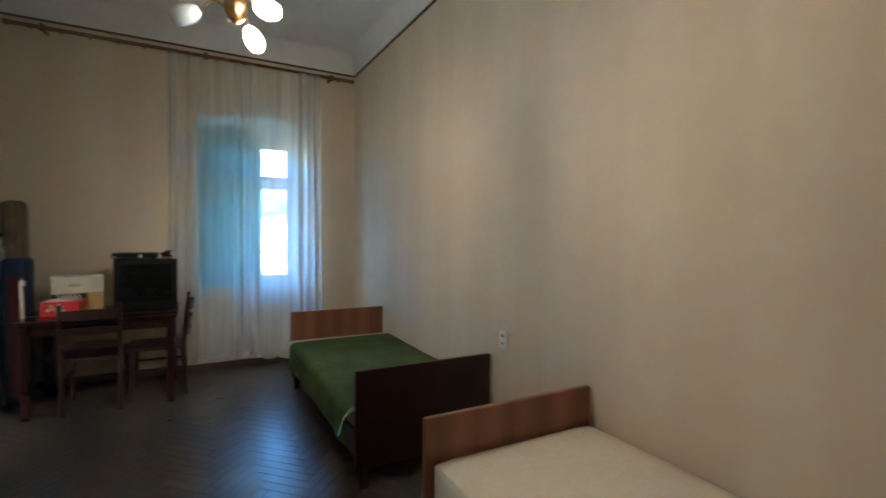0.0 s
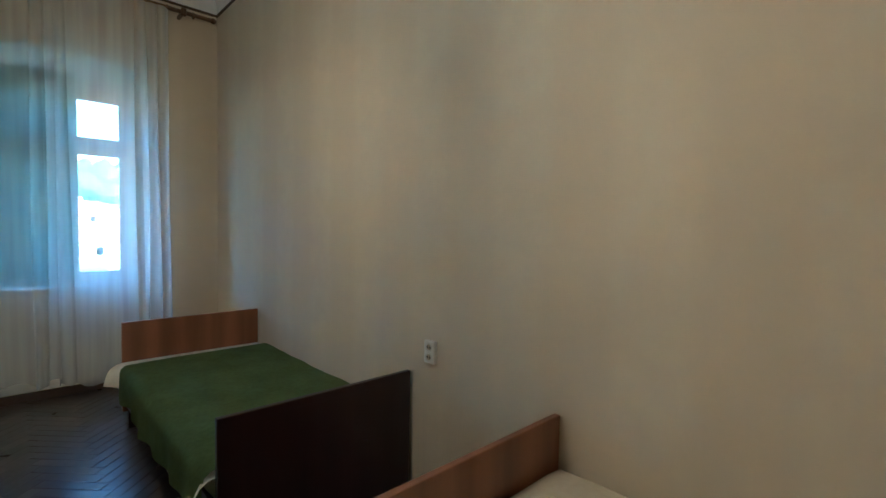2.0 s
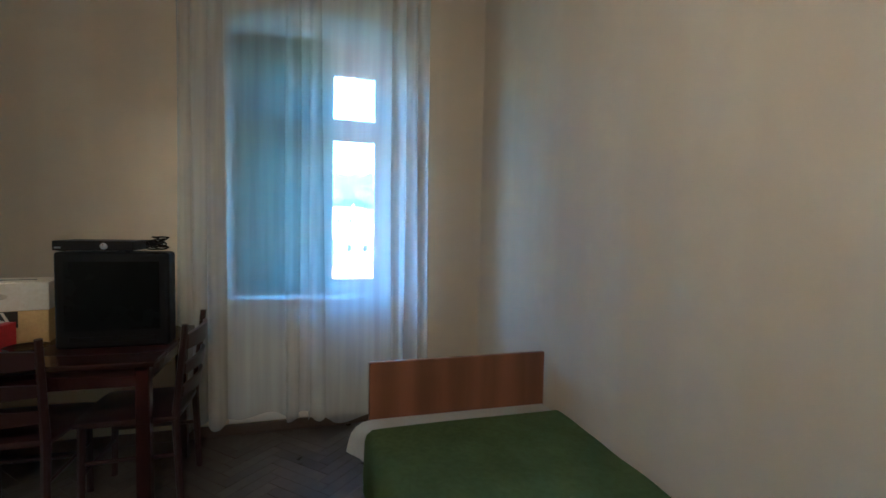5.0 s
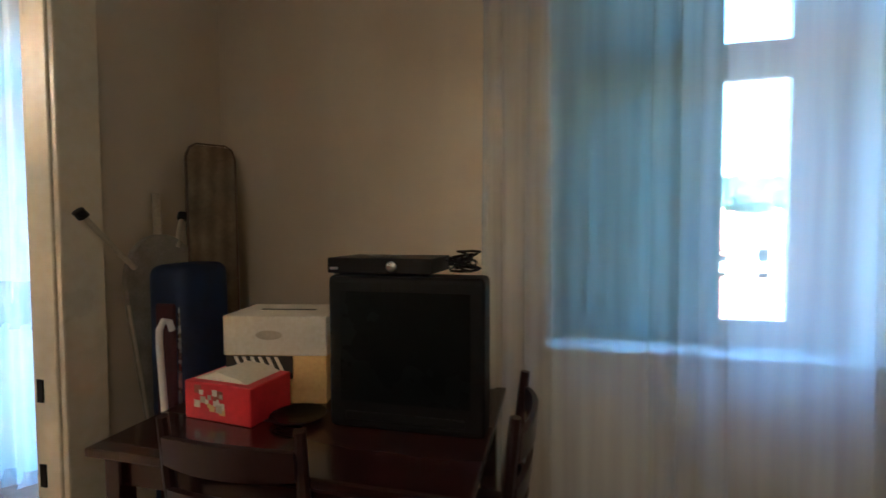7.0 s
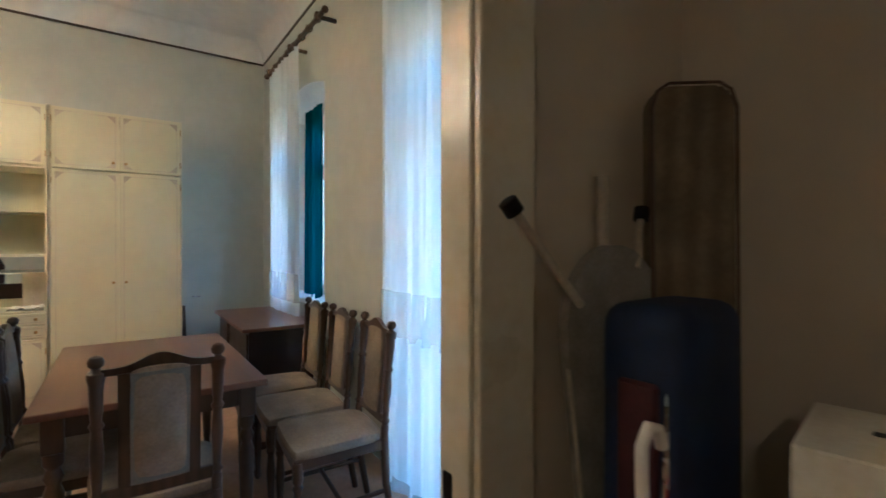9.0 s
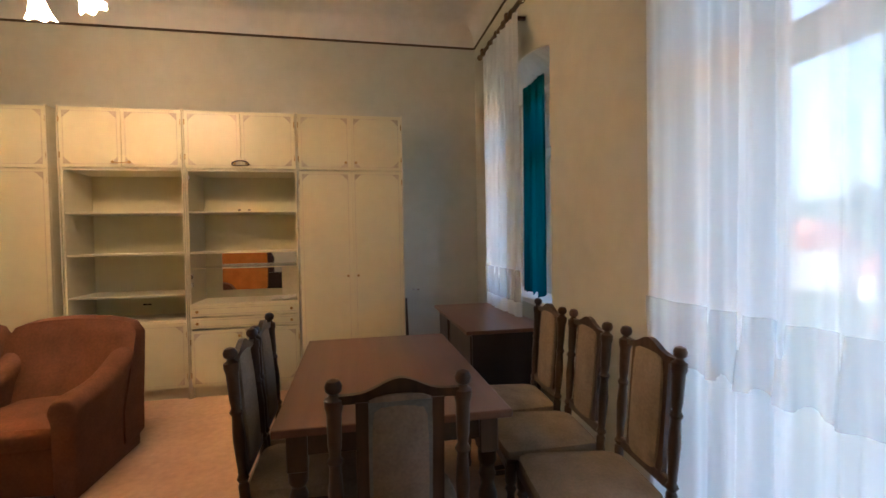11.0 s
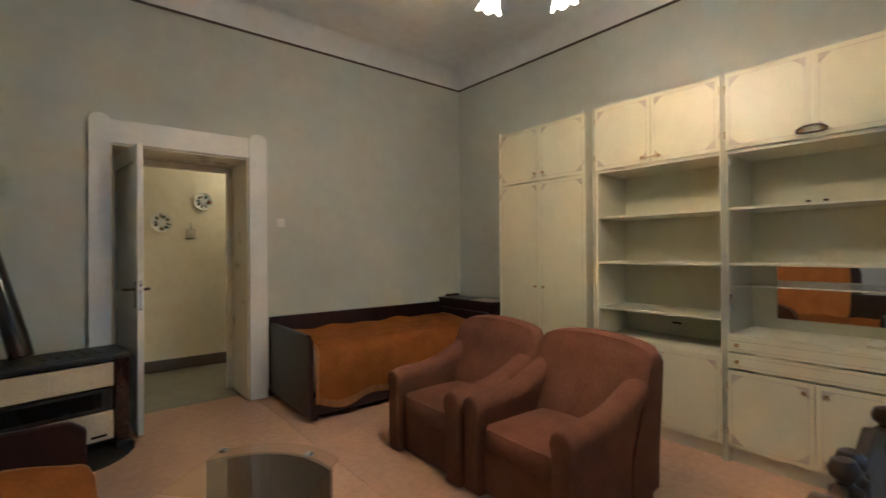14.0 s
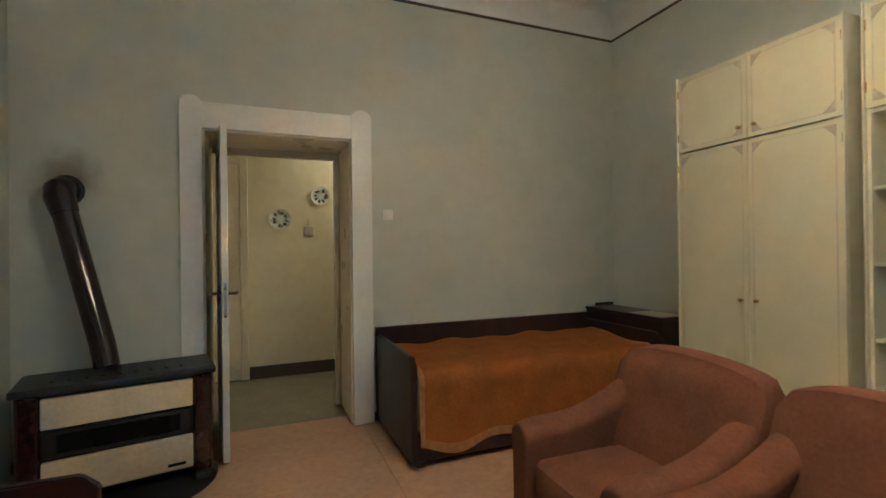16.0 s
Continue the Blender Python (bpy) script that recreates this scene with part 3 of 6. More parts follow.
# windows: tall casements with a transom, set deep in the wall
def window(i, x0, x1, SILL):
    y = 5.70
    base = structure("window_%d" % i, B((x0, y, SILL), (x1, y + 0.06, SILL + 0.06), 0.004), M["white_paint"], "white painted casement window with a transom", "window")
    fr = 0.06
    part("window_frame", B((x0, y, SILL + 0.06), (x0 + fr, y + 0.06, HEAD), 0.004), M["white_paint"], base)
    part("window_frame", B((x1 - fr, y, SILL + 0.06), (x1, y + 0.06, HEAD), 0.004), M["white_paint"], base)
    part("window_frame", B((x0 + fr, y, HEAD - 0.06), (x1 - fr, y + 0.06, HEAD), 0.004), M["white_paint"], base)
    part("transom", B((x0 + fr, y - 0.01, 2.0), (x1 - fr, y + 0.06, 2.07), 0.006), M["white_paint"], base)
    mid = (x0 + x1) / 2
    for a, b in ((x0 + fr, mid), (mid, x1 - fr)):
        for z0, z1 in ((SILL + 0.06, 2.0), (2.07, HEAD - 0.06)):
            bm = bmesh.new()
            r, top_rail = 0.05, (0.03 if z0 < 2 else 0.11)
            if b > mid:
                sl, sr = 0.08, 0.14
            else:
                sl, sr = 0.14, 0.08
            box(bm, (a + 0.003, y - 0.015, z0 + 0.003), (a + sl, y + 0.035, z1 - 0.003), 0.006)
            box(bm, (b - sr, y - 0.015, z0 + 0.003), (b - 0.003, y + 0.035, z1 - 0.003), 0.006)
            box(bm, (a + sl, y - 0.012, z0 + 0.003), (b - sr, y + 0.035, z0 + r), 0.006)
            box(bm, (a + sl, y - 0.012, z1 - top_rail), (b - sr, y + 0.035, z1 - 0.003), 0.006)
            sash = part("sash", bm, M["white_paint"], base)
            pn = part("pane", B((a + sl - 0.005, y + 0.008, z0 + r - 0.005), (b - sr + 0.005, y + 0.012, z1 - top_rail + 0.005)), M["glass"], sash)
            pn.visible_shadow = False
    part("window_sill", B((x0, YN - 0.012, SILL - 0.025), (x1, y, SILL + 0.012), 0.005), M["white_paint"], base, "white painted window sill")
    return base


def reveal(i, x0, x1, sill):
    """White painted plaster on the sides and the falling soffit of a window recess."""
    bm = bmesh.new()
    for a, b in ((x0, x0 + 0.006), (x1 - 0.006, x1)):
        extrude(bm, [(YN + 0.002, sill + 0.013), (5.698, sill + 0.013), (5.698, HEAD - 0.004), (YN + 0.002, ARCH - 0.115)], 0, a, b)
    rows, n = [], 12
    for k in range(n + 1):
        u = k / n
        x, z = x0 + 0.007 + (x1 - x0 - 0.014) * u, ARCH - 0.11 * (2 * u - 1) ** 2
        rows.append([bm.verts.new(p) for p in ((x, YN + 0.002, z - 0.002), (x, 5.698, HEAD - 0.002), (x, 5.698, HEAD - 0.008), (x, YN + 0.002, z - 0.008))])
    for p, q in zip(rows, rows[1:]):
        for k in range(4):
            bm.faces.new((p[k], p[(k + 1) % 4], q[(k + 1) % 4], q[k]))
    bm.faces.new(rows[0])
    bm.faces.new(list(reversed(rows[-1])))
    structure("trim_reveal_%d" % i, bm, M["white_paint"], "white painted sides of the window recess", "trim")


for i, (a, b) in enumerate(WINDOWS):
    window(i + 1, a, b, SILLS[i])
    reveal(i + 1, a, b, SILLS[i])
structure("trim_parapet", B((0.05, YN - 0.006, 0.075), (1.20, YN, SILLS[0] - 0.03), 0.002), M["white_paint"], "white painted parapet panel below the window", "trim")


# outside: ground rising to a wooded hill, houses with red roofs
def land(x, y):
    """Height of the ground: flat near the house, then a slope up to the ridge."""
    f = max(0.0, min(1.0, (y - 40) / 520))
    ridge = 44 + 7 * math.sin(x / 130) + 4 * math.sin(x / 47 + 1)
    return -6 + ridge * f * f * (3 - 2 * f)


xs = [-900, -600, -400] + [-300 + 25 * k for k in range(25)] + [400, 600, 900]
ys = [-900, -300, 0, 20] + [40 + 20 * k for k in range(28)] + [700, 1000, 1800]
bm = bmesh.new()
rows = [[bm.verts.new((x, y, land(x, y))) for x in xs] for y in ys]
for p, q in zip(rows, rows[1:]):
    for i in range(len(xs) - 1):
        bm.faces.new((p[i], p[i + 1], q[i + 1], q[i]))
structure("ground", bm, M["ground"], "grassy ground rising to a distant hill", "ground")

rng = random.Random(8)
verts, faces = [], []
for k in range(900):
    y = rng.uniform(230, 600)
    x = rng.uniform(-0.75, 0.75) * y
    r = rng.uniform(4, 9)
    z = land(x, y) + r * 0.4
    n0 = len(verts)
    verts.append((x, y, z + r * rng.uniform(0.9, 1.3)))
    for h, w in ((0.55, 0.7), (0.0, 1.0), (-0.6, 0.6)):
        for i in range(7):
            t = i / 7 * 6.283 + h
            g = r * w * rng.uniform(0.75, 1.2)
            verts.append((x + g * math.cos(t), y + g * math.sin(t), z + r * h * rng.uniform(0.8, 1.2)))
    for i in range(7):
        faces.append((n0, n0 + 1 + i, n0 + 1 + (i + 1) % 7))
        for lay in (0, 7):
            faces.append((n0 + 1 + lay + i, n0 + 8 + lay + i, n0 + 8 + lay + (i + 1) % 7, n0 + 1 + lay + (i + 1) % 7))
me = bpy.data.meshes.new("far_woods")
me.from_pydata(verts, [], faces)
me.materials.append(M["hill"])
tagged(new("far_woods", me), "dark green woods on the distant hill", "woods", kind="stuff")


def house(x, y, w, d, h, turn):
    ob = thing("house", "pale rendered house with a red tiled roof", "house", (x, y, land(x, y) - 0.3), turn, "houses outside")
    part("wall", B((-w / 2, -d / 2, 0), (w / 2, d / 2, h)), M["facade"], ob)
    bm = bmesh.new()
    extrude(bm, [(-d / 2 - 0.4, h - 0.15), (d / 2 + 0.4, h - 0.15), (d / 2 + 0.4, h + 0.05), (0, h + d * 0.40), (-d / 2 - 0.4, h + 0.05)], 0, -w / 2 - 0.4, w / 2 + 0.4)
    roof = part("roof", bm, M["roof"], ob, "red clay tile roof")
    if y < 60:
        bm = bmesh.new()
        for k in range(int(w / 0.3)):
            x0 = -w / 2 - 0.3 + k * 0.3
            extrude(bm, [(-d / 2 - 0.4, h + 0.05), (-d / 2 - 0.4, h + 0.12), (0, h + d * 0.40 + 0.07), (0, h + d * 0.40)], 0, x0, x0 + 0.12)
        part("tile_ridges", bm, M["roof"], roof)
    part("chimney", B((w * 0.2, -0.3, h + d * 0.2), (w * 0.2 + 0.6, 0.3, h + d * 0.40 + 0.9)), M["facade"], ob)
    rows_n = 2 if h > 4 else 1
    for r_ in range(rows_n):
        for k in range(3):
            x0, z0 = -w / 2 + w * (k + 0.7) / 3.4, 1.0 + 2.6 * r_
            part("window", B((x0, -d / 2 - 0.05, z0), (x0 + 0.9, -d / 2 + 0.02, z0 + 1.3)), M["screen"], ob)


house(4.5, 31, 13, 6.5, 2.4, 8)
house(-14, 33, 11, 7, 2.6, -12)
rng = random.Random(5)
for k in range(30):
    house(-64 + (k % 10) * 15 + rng.uniform(-4, 4), 62 + (k // 10) * 34 + rng.uniform(-6, 6), rng.uniform(9, 13), rng.uniform(7, 9), rng.uniform(3.0, 5.6), rng.uniform(-25, 25))


# ---- cloth ----
def drape(name, x0, x1, y, z0, z1, folds, depth, material, parent=None, label="", wave=0.012, seed=1, nx=150, nz=26, gather=1.0):
    """A hanging cloth with vertical folds, deeper towards the hem, and an uneven hem."""
    rg = random.Random(seed)
    ph = [rg.uniform(0, 6.28) for _ in range(4)]
    bm = bmesh.new()
    grid = []
    for j in range(nz + 1):
        v = j / nz
        row = []
        for i in range(nx + 1):
            u = i / nx
            s = u + 0.35 / folds * math.sin(u * 6.3 + ph[0]) + 0.12 / folds * math.sin(u * 17 + ph[3])
            a = depth * (0.65 + 0.35 * v) * (0.7 + 0.3 * math.sin(u * 9 + ph[1]))
            yy = y + a * math.sin(s * folds * 2 * math.pi + 0.5 * math.sin(v * 3 + ph[2])) + 0.35 * a * math.sin(s * folds * 4.7 * math.pi + ph[1])
            xx = x0 + (x1 - x0) * (u if gather == 1.0 else 0.5 + (u - 0.5) * (gather + (1 - gather) * v))
            hem = wave * (math.sin(u * folds * 3.1 + ph[2]) + 0.6 * math.sin(u * 23 + ph[0])) * v ** 4
            row.append(bm.verts.new((xx, yy, z1 + (z0 - z1) * v + hem)))
        grid.append(row)
    for j in range(nz):
        for i in range(nx):
            bm.faces.new((grid[j][i], grid[j][i + 1], grid[j + 1][i + 1], grid[j + 1][i]))
    ob = link(name, bm, material, True)
    if parent:
        ob.parent = parent
        if label:
            ob["label"] = label
    return ob


def curtain_rail(label, x0, x1, y, z, rings):
    rail = thing("curtain_rail", label, "curtain rail", (0, 0, 0))
    bm = bmesh.new()
    tube(bm, [(x0, y, z), (x1, y, z)], 0.018, 12)
    part("pole", bm, M["rail_wood"], rail, smooth=True)
    for x in (x0, x1):
        bm = bmesh.new()
        bmesh.ops.create_uvsphere(bm, u_segments=12, v_segments=8, radius=0.026)
        bmesh.ops.translate(bm, verts=bm.verts, vec=(x, y, z))
        part("finial", bm, M["rail_wood"], rail, smooth=True)
    for f in (0.08, 0.5, 0.92):
        x = x0 + (x1 - x0) * f
        bm = bmesh.new()
        box(bm, (x - 0.02, y - 0.03, z - 0.035), (x + 0.02, y + 0.005, z + 0.03), 0.006)
        box(bm, (x - 0.012, y, z - 0.012), (x + 0.012, YN, z + 0.012))
        part("bracket", bm, M["rail_wood"], rail)
    for k in range(rings):
        x = x0 + 0.06 + (x1 - x0 - 0.12) * (k + 0.5) / rings
        bm = bmesh.new()
        lathe(bm, [(0.021, -0.006), (0.029, -0.006), (0.029, 0.006), (0.021, 0.006), (0.021, -0.006)], Matrix.Translation((x, y, z - 0.006)) @ Euler((0, radians(90), 0)).to_matrix().to_4x4(), 10, False)
        part("ring", bm, M["rail_wood"], rail)
    return rail


# ---- bedroom window dressing ----
curtain_rail("brown wooden curtain pole along the bedroom window wall", -1.38, 1.66, 5.27, 3.24, 14)


def voile(x_top, zones, y, z0, z1, seed, label):
    """A sheer panel: zones are (x0, x1, folds, overlap); where overlap passes 1 the cloth doubles back on itself."""
    rg = random.Random(seed)
    line = []
    for x0, x1, folds, overlap in zones:
        n = max(16, int(folds * 26))
        for i in range(n):
            u = i / n
            ph = u * folds * 2 * math.pi
            per = (x1 - x0) / folds
            amp = overlap * per / (2 * math.pi) * (1 + 0.25 * math.sin(ph * 0.37 + seed))
            fade = min(1.0, 6 * u, 6 * (1 - u))
            line.append((x0 + (x1 - x0) * u - amp * fade * math.sin(ph), 0.010 + 0.020 * overlap * fade * (1 - math.cos(ph)) * (1 + 0.3 * math.sin(ph * 0.61))))
    nz = 24
    bm = bmesh.new()
    grid = []
    for j in range(nz + 1):
        v = j / nz
        row = []
        for i, (x, d) in enumerate(line):
            u = i / len(line)
            sway = 0.012 * v * math.sin(u * 9 + seed) + 0.006 * math.sin(v * 5 + u * 21)
            hem = (0.022 * math.sin(u * 19 + seed) + 0.016 * math.sin(u * 43)) * v ** 6
            row.append(bm.verts.new((x + sway + x_top * (1 - v), y - d * (0.6 + 0.5 * v), z1 + (z0 - z1) * v + hem)))
        grid.append(row)
    for j in range(nz):
        for i in range(len(line) - 1):
            bm.faces.new((grid[j][i], grid[j][i + 1], grid[j + 1][i + 1], grid[j + 1][i]))
    return tagged(link("voile_curtain", bm, M["curtain"], True), label, "curtain", "voile curtains")


voile(0.0, [(-0.20, 0.06, 3, 1.5), (0.06, 0.395, 1, 0.3), (0.395, 0.59, 2, 1.5)], 5.290, 0.16, 3.22, 3, "sheer white voile curtain gathered beside the window")
voile(-0.02, [(0.55, 0.63, 1, 1.0), (0.63, 1.06, 1, 0.3), (1.06, 1.31, 3, 1.6)], 5.255, 0.13, 3.22, 6, "sheer white voile curtain with gathered folds")
tagged(drape("side_drape", 0.088, 0.695, 5.52, 0.922, 2.58, 7, 0.016, M["green_drape"], seed=5, nx=150), "short grey green curtain in the window recess", "curtain")
bm = bmesh.new()
tube(bm, [(0.043, 5.52, 2.585), (1.193, 5.52, 2.585)], 0.004, 8)
single("curtain_wire", bm, M["steel"], "thin steel curtain wire across the window recess", "curtain wire", smooth=True)


# ---- beds ----
def bed(at, length, cover):
    ob = thing("single_bed", "single bed with walnut veneer headboard and " + ("green blanket" if cover else "bare cream mattress"), "bed", at, group="beds along the wall")
    w = 0.91
    part("headboard", B((0, length - 0.026, 0.12), (w, length, 0.727), 0.004, 2), M["veneer"], ob, "light walnut veneer headboard")
    # footboard is veneer too; on the covered bed mahogany stands in for its shade
    part("footboard", B((0, 0, 0.12), (w, 0.026, 0.69), 0.004, 2), M["mahogany"] if cover else M["veneer"], ob, "walnut veneer footboard, darkened for shade on the blanket bed")
    for x in (0.01, w - 0.04):
        part("side_rail", B((x, 0.026, 0.17), (x + 0.03, length - 0.026, 0.33), 0.004), M["mahogany"], ob)
    for x in (0.03, w - 0.08):
        for y in (0.0, length - 0.05):
            part("leg", B((x, y + 0.002, 0), (x + 0.05, y + 0.048, 0.125), 0.005), M["mahogany"], ob)
    bm = bmesh.new()
    cushion(bm, (0.025, 0.035, 0.28), (w - 0.012, length - 0.032, 0.445 if cover else 0.556), 0.012, 10, 0.035)
    part("mattress", bm, M["mattress"], ob, "cream mattress", True)
    return ob


def cloth_sheet(name, x0, x1, y0, y1, top, drop, material, seed, thick=0.008, side_flare=0.03, nx=36, ny=60, wrinkle=0.006, ends=0.0):
    """A cloth spread on a bed: flat top with small creases, hanging down on the low-x side."""
    rg = random.Random(seed)
    ph = [rg.uniform(0, 6.28) for _ in range(6)]
    bm = bmesh.new()
    grid = []
    total = (x1 - x0) + drop
    for j in range(ny + 1):
        v = j / ny
        y = y0 + (y1 - y0) * v
        row = []
        for i in range(nx + 1):
            s = total * i / nx
            wob = wrinkle * (math.sin(9 * v + ph[0] + 3 * i / nx) + 0.7 * math.sin(23 * v + ph[1] - 5 * i / nx) + 0.5 * math.sin(41 * v + 7 * i / nx + ph[2]))
            r = 0.05
            flat = x1 - x0 - r
            if s < flat:
                p = (x1 - s, y, top + wob)
            elif s < flat + r * math.pi / 2:
                a = (s - flat) / r
                p = (x1 - flat - r * math.sin(a), y, top - r + r * math.cos(a) + wob * 0.5)
            else:
                d = s - flat - r * math.pi / 2
                p = (x0 - side_flare * (0.4 + 0.6 * math.sin(v * 13 + ph[3])) * d / max(drop, 0.01) - 0.012 * math.sin(v * 37 + ph[4]) * d / max(drop, 0.01), y, top - r - d + 0.012 * math.sin(v * 19 + ph[5]) * d / max(drop, 0.01))
            out = ends * (math.exp(-((1 - v) / 0.05) ** 2) + 0.7 * math.exp(-(v / 0.035) ** 2)) * max(0.0, min(1.0, (s - flat * 0.93) / 0.15))
            row.append(bm.verts.new((p[0] - out, p[1], p[2])))
        grid.append(row)
    for j in range(ny):
        for i in range(nx):
            bm.faces.new((grid[j][i], grid[j][i + 1], grid[j + 1][i + 1], grid[j + 1][i]))
    r = bmesh.ops.solidify(bm, geom=bm.faces[:], thickness=thick)
    return link(name, bm, material, True)


bed((0.815, 2.46, 0), 1.965, True)
tagged(cloth_sheet("white_bed_sheet", 0.800, 1.715, 2.50, 4.392, 0.458, 0.12, M["sheet"], 4, 0.004, 0.03, wrinkle=0.0012, ends=0.07), "white bed sheet showing under the green blanket", "sheet")
tagged(cloth_sheet("green_blanket", 0.778, 1.722, 2.515, 4.255, 0.476, 0.19, M["green"], 2, 0.008, 0.02, wrinkle=0.003), "green woollen blanket spread over the bed", "blanket")
bed((0.825, -0.33, 0), 1.965, False)

# socket on the wall beside the beds
sock = thing("wall_socket", "white double wall socket", "socket", (XE, 2.325, 0.81))
part("plate", B((-0.022, -0.036, -0.055), (0, 0.036, 0.055), 0.006, 2), M["white_plastic"], sock)
for z in (-0.024, 0.024):
    bm = bmesh.new()
    lathe(bm, [(0.0195, -0.026), (0.0195, -0.02), (0.016, -0.021), (0.015, -0.023), (0.004, -0.0225)], Matrix.Translation((0, 0, z)) @ Euler((0, radians(90), 0)).to_matrix().to_4x4(), 16, False)
    part("outlet", bm, M["white_plastic"], sock)
    # taupe disc: the shade inside the white plug recess, given as colour
    bm = bmesh.new()
    lathe(bm, [(0.0150, -0.0232), (0.0150, -0.0226)], Matrix.Translation((0, 0, z)) @ Euler((0, radians(90), 0)).to_matrix().to_4x4(), 16)
    part("outlet_well", bm, M["unit_deco"], sock, "round plug well, its shade painted in taupe")
    bm = bmesh.new()
    for y in (-0.0095, 0.0095):
        tube(bm, [(-0.0245, y, z), (-0.0215, y, z)], 0.0048, 8)
    part("pin_holes", bm, M["black_plastic"], sock)

# lamp of the bedroom
lx, ly, lz = BEDLAMP
bl = thing("ceiling_lamp", "three armed ceiling lamp with opal glass tulip shades", "ceiling lamp", (lx, ly, 0))
bm = bmesh.new()
lathe(bm, [(0.055, TOP), (0.055, TOP - 0.02), (0.03, TOP - 0.05), (0.012, TOP - 0.06)], None, 16)
tube(bm, [(0, 0, TOP - 0.05), (0, 0, lz + 0.10)], 0.009)
part("stem", bm, M["brass"], bl, smooth=True)
bm = bmesh.new()
lathe(bm, [(0.012, lz + 0.16), (0.04, lz + 0.13), (0.05, lz + 0.09), (0.03, lz + 0.05), (0.006, lz + 0.03)], None, 16)
part("hub", bm, M["brass"], bl, smooth=True)
for k, (ang, on) in enumerate(((-58, True), (62, True), (165, False))):
    a = radians(ang)
    d = Vector((math.cos(a), math.sin(a), 0))
    bm = bmesh.new()
    tube(bm, [Vector((0, 0, lz + 0.09)) + d * 0.03, Vector((0, 0, lz + 0.12)) + d * 0.08, Vector((0, 0, lz + 0.08)) + d * 0.13], 0.006)
    part("arm", bm, M["brass"], bl, smooth=True)
    m = Matrix.Translation(Vector((0, 0, lz + 0.07)) + d * 0.135) @ d.to_track_quat('Z', 'Y').to_matrix().to_4x4() @ Euler((0, 0, 0)).to_matrix().to_4x4()
    tilt = Matrix.Translation(Vector((0, 0, lz + 0.07)) + d * 0.135) @ (d * 0.92 + Vector((0, 0, -0.40))).to_track_quat('Z', 'Y').to_matrix().to_4x4()
    bm = bmesh.new()
    lathe(bm, [(0.016, 0), (0.027, 0.013), (0.037, 0.042), (0.040, 0.072), (0.034, 0.106), (0.026, 0.117), (0.023, 0.115), (0.031, 0.104), (0.037, 0.072), (0.034, 0.042), (0.024, 0.015)], tilt, 18, False)
    part("shade", bm, M["shade_bright"] if on else M["shade_off"], bl, "lit opal tulip shade" if on else "unlit opal tulip shade", True)
    if on:
        lamp("bedroom_bulb", 'POINT', Matrix.Translation((lx, ly, 0)) @ Matrix.Translation(tilt @ Vector((0, 0, 0.094))), BED_W, WARM, radius=0.012)


# ---- dark table in the bedroom and what stands on it ----
tb = thing("wooden_table", "dark red polished wooden table", "table", (0, 0, 0))
tx0, tx1, ty0, ty1, tz = -1.17, -0.10, 4.50, 5.24, 0.765
part("tabletop", B((tx0, ty0, tz - 0.026), (tx1, ty1, tz), 0.006, 2), M["red_table"], tb)
bm = bmesh.new()
for a, b in (((tx0 + 0.05, ty0 + 0.05), (tx1 - 0.05, ty0 + 0.072)), ((tx0 + 0.05, ty1 - 0.072), (tx1 - 0.05, ty1 - 0.05)), ((tx0 + 0.05, ty0 + 0.072), (tx0 + 0.072, ty1 - 0.072)), ((tx1 - 0.072, ty0 + 0.072), (tx1 - 0.05, ty1 - 0.072))):
    part("apron", B((*a, tz - 0.12), (*b, tz - 0.026)), M["red_table"], tb)
for x in (tx0 + 0.03, tx1 - 0.085):
    for y in (ty0 + 0.03, ty1 - 0.085):
        part("leg", B((x, y, 0), (x + 0.055, y + 0.055, tz - 0.026), 0.005), M["red_table"], tb)

tv = thing("television", "old black tube television on the dark table", "television", (-0.349, 4.80, tz), 0)
bm = bmesh.new()
box(bm, (-0.236, -0.02, 0.0), (0.236, 0.10, 0.455), 0.02, 3)
part("bezel", bm, M["black_plastic"], tv)
bm = bmesh.new()
r = bmesh.ops.create_cube(bm, size=1)
for v in bm.verts:
    back = v.co.y > 0
    v.co = Vector((v.co.x * (0.44 if not back else 0.30), 0.10 if not back else 0.33, (0.02 if v.co.z < 0 else (0.43 if not back else 0.34))))
bmesh.ops.bevel(bm, geom=bm.edges[:], offset=0.02, segments=2, affect='EDGES')
part("rear_shell", bm, M["black_plastic"], tv)
bm = bmesh.new()
nx, nz = 16, 12
g = [[bm.verts.new(((i / nx - 0.5) * 0.39, -0.022 - 0.012 * (1 - (2 * i / nx - 1) ** 2) * (1 - (2 * j / nz - 1) ** 2), 0.085 + j / nz * 0.325)) for i in range(nx + 1)] for j in range(nz + 1)]
for j in range(nz):
    for i in range(nx):
        bm.faces.new((g[j][i], g[j][i + 1], g[j + 1][i + 1], g[j + 1][i]))
part("screen", bm, M["screen"], tv, "dark bulging tube screen", True)
part("control_strip", B((-0.18, -0.026, 0.03), (0.18, -0.018, 0.055), 0.003), M["black_plastic"], tv)

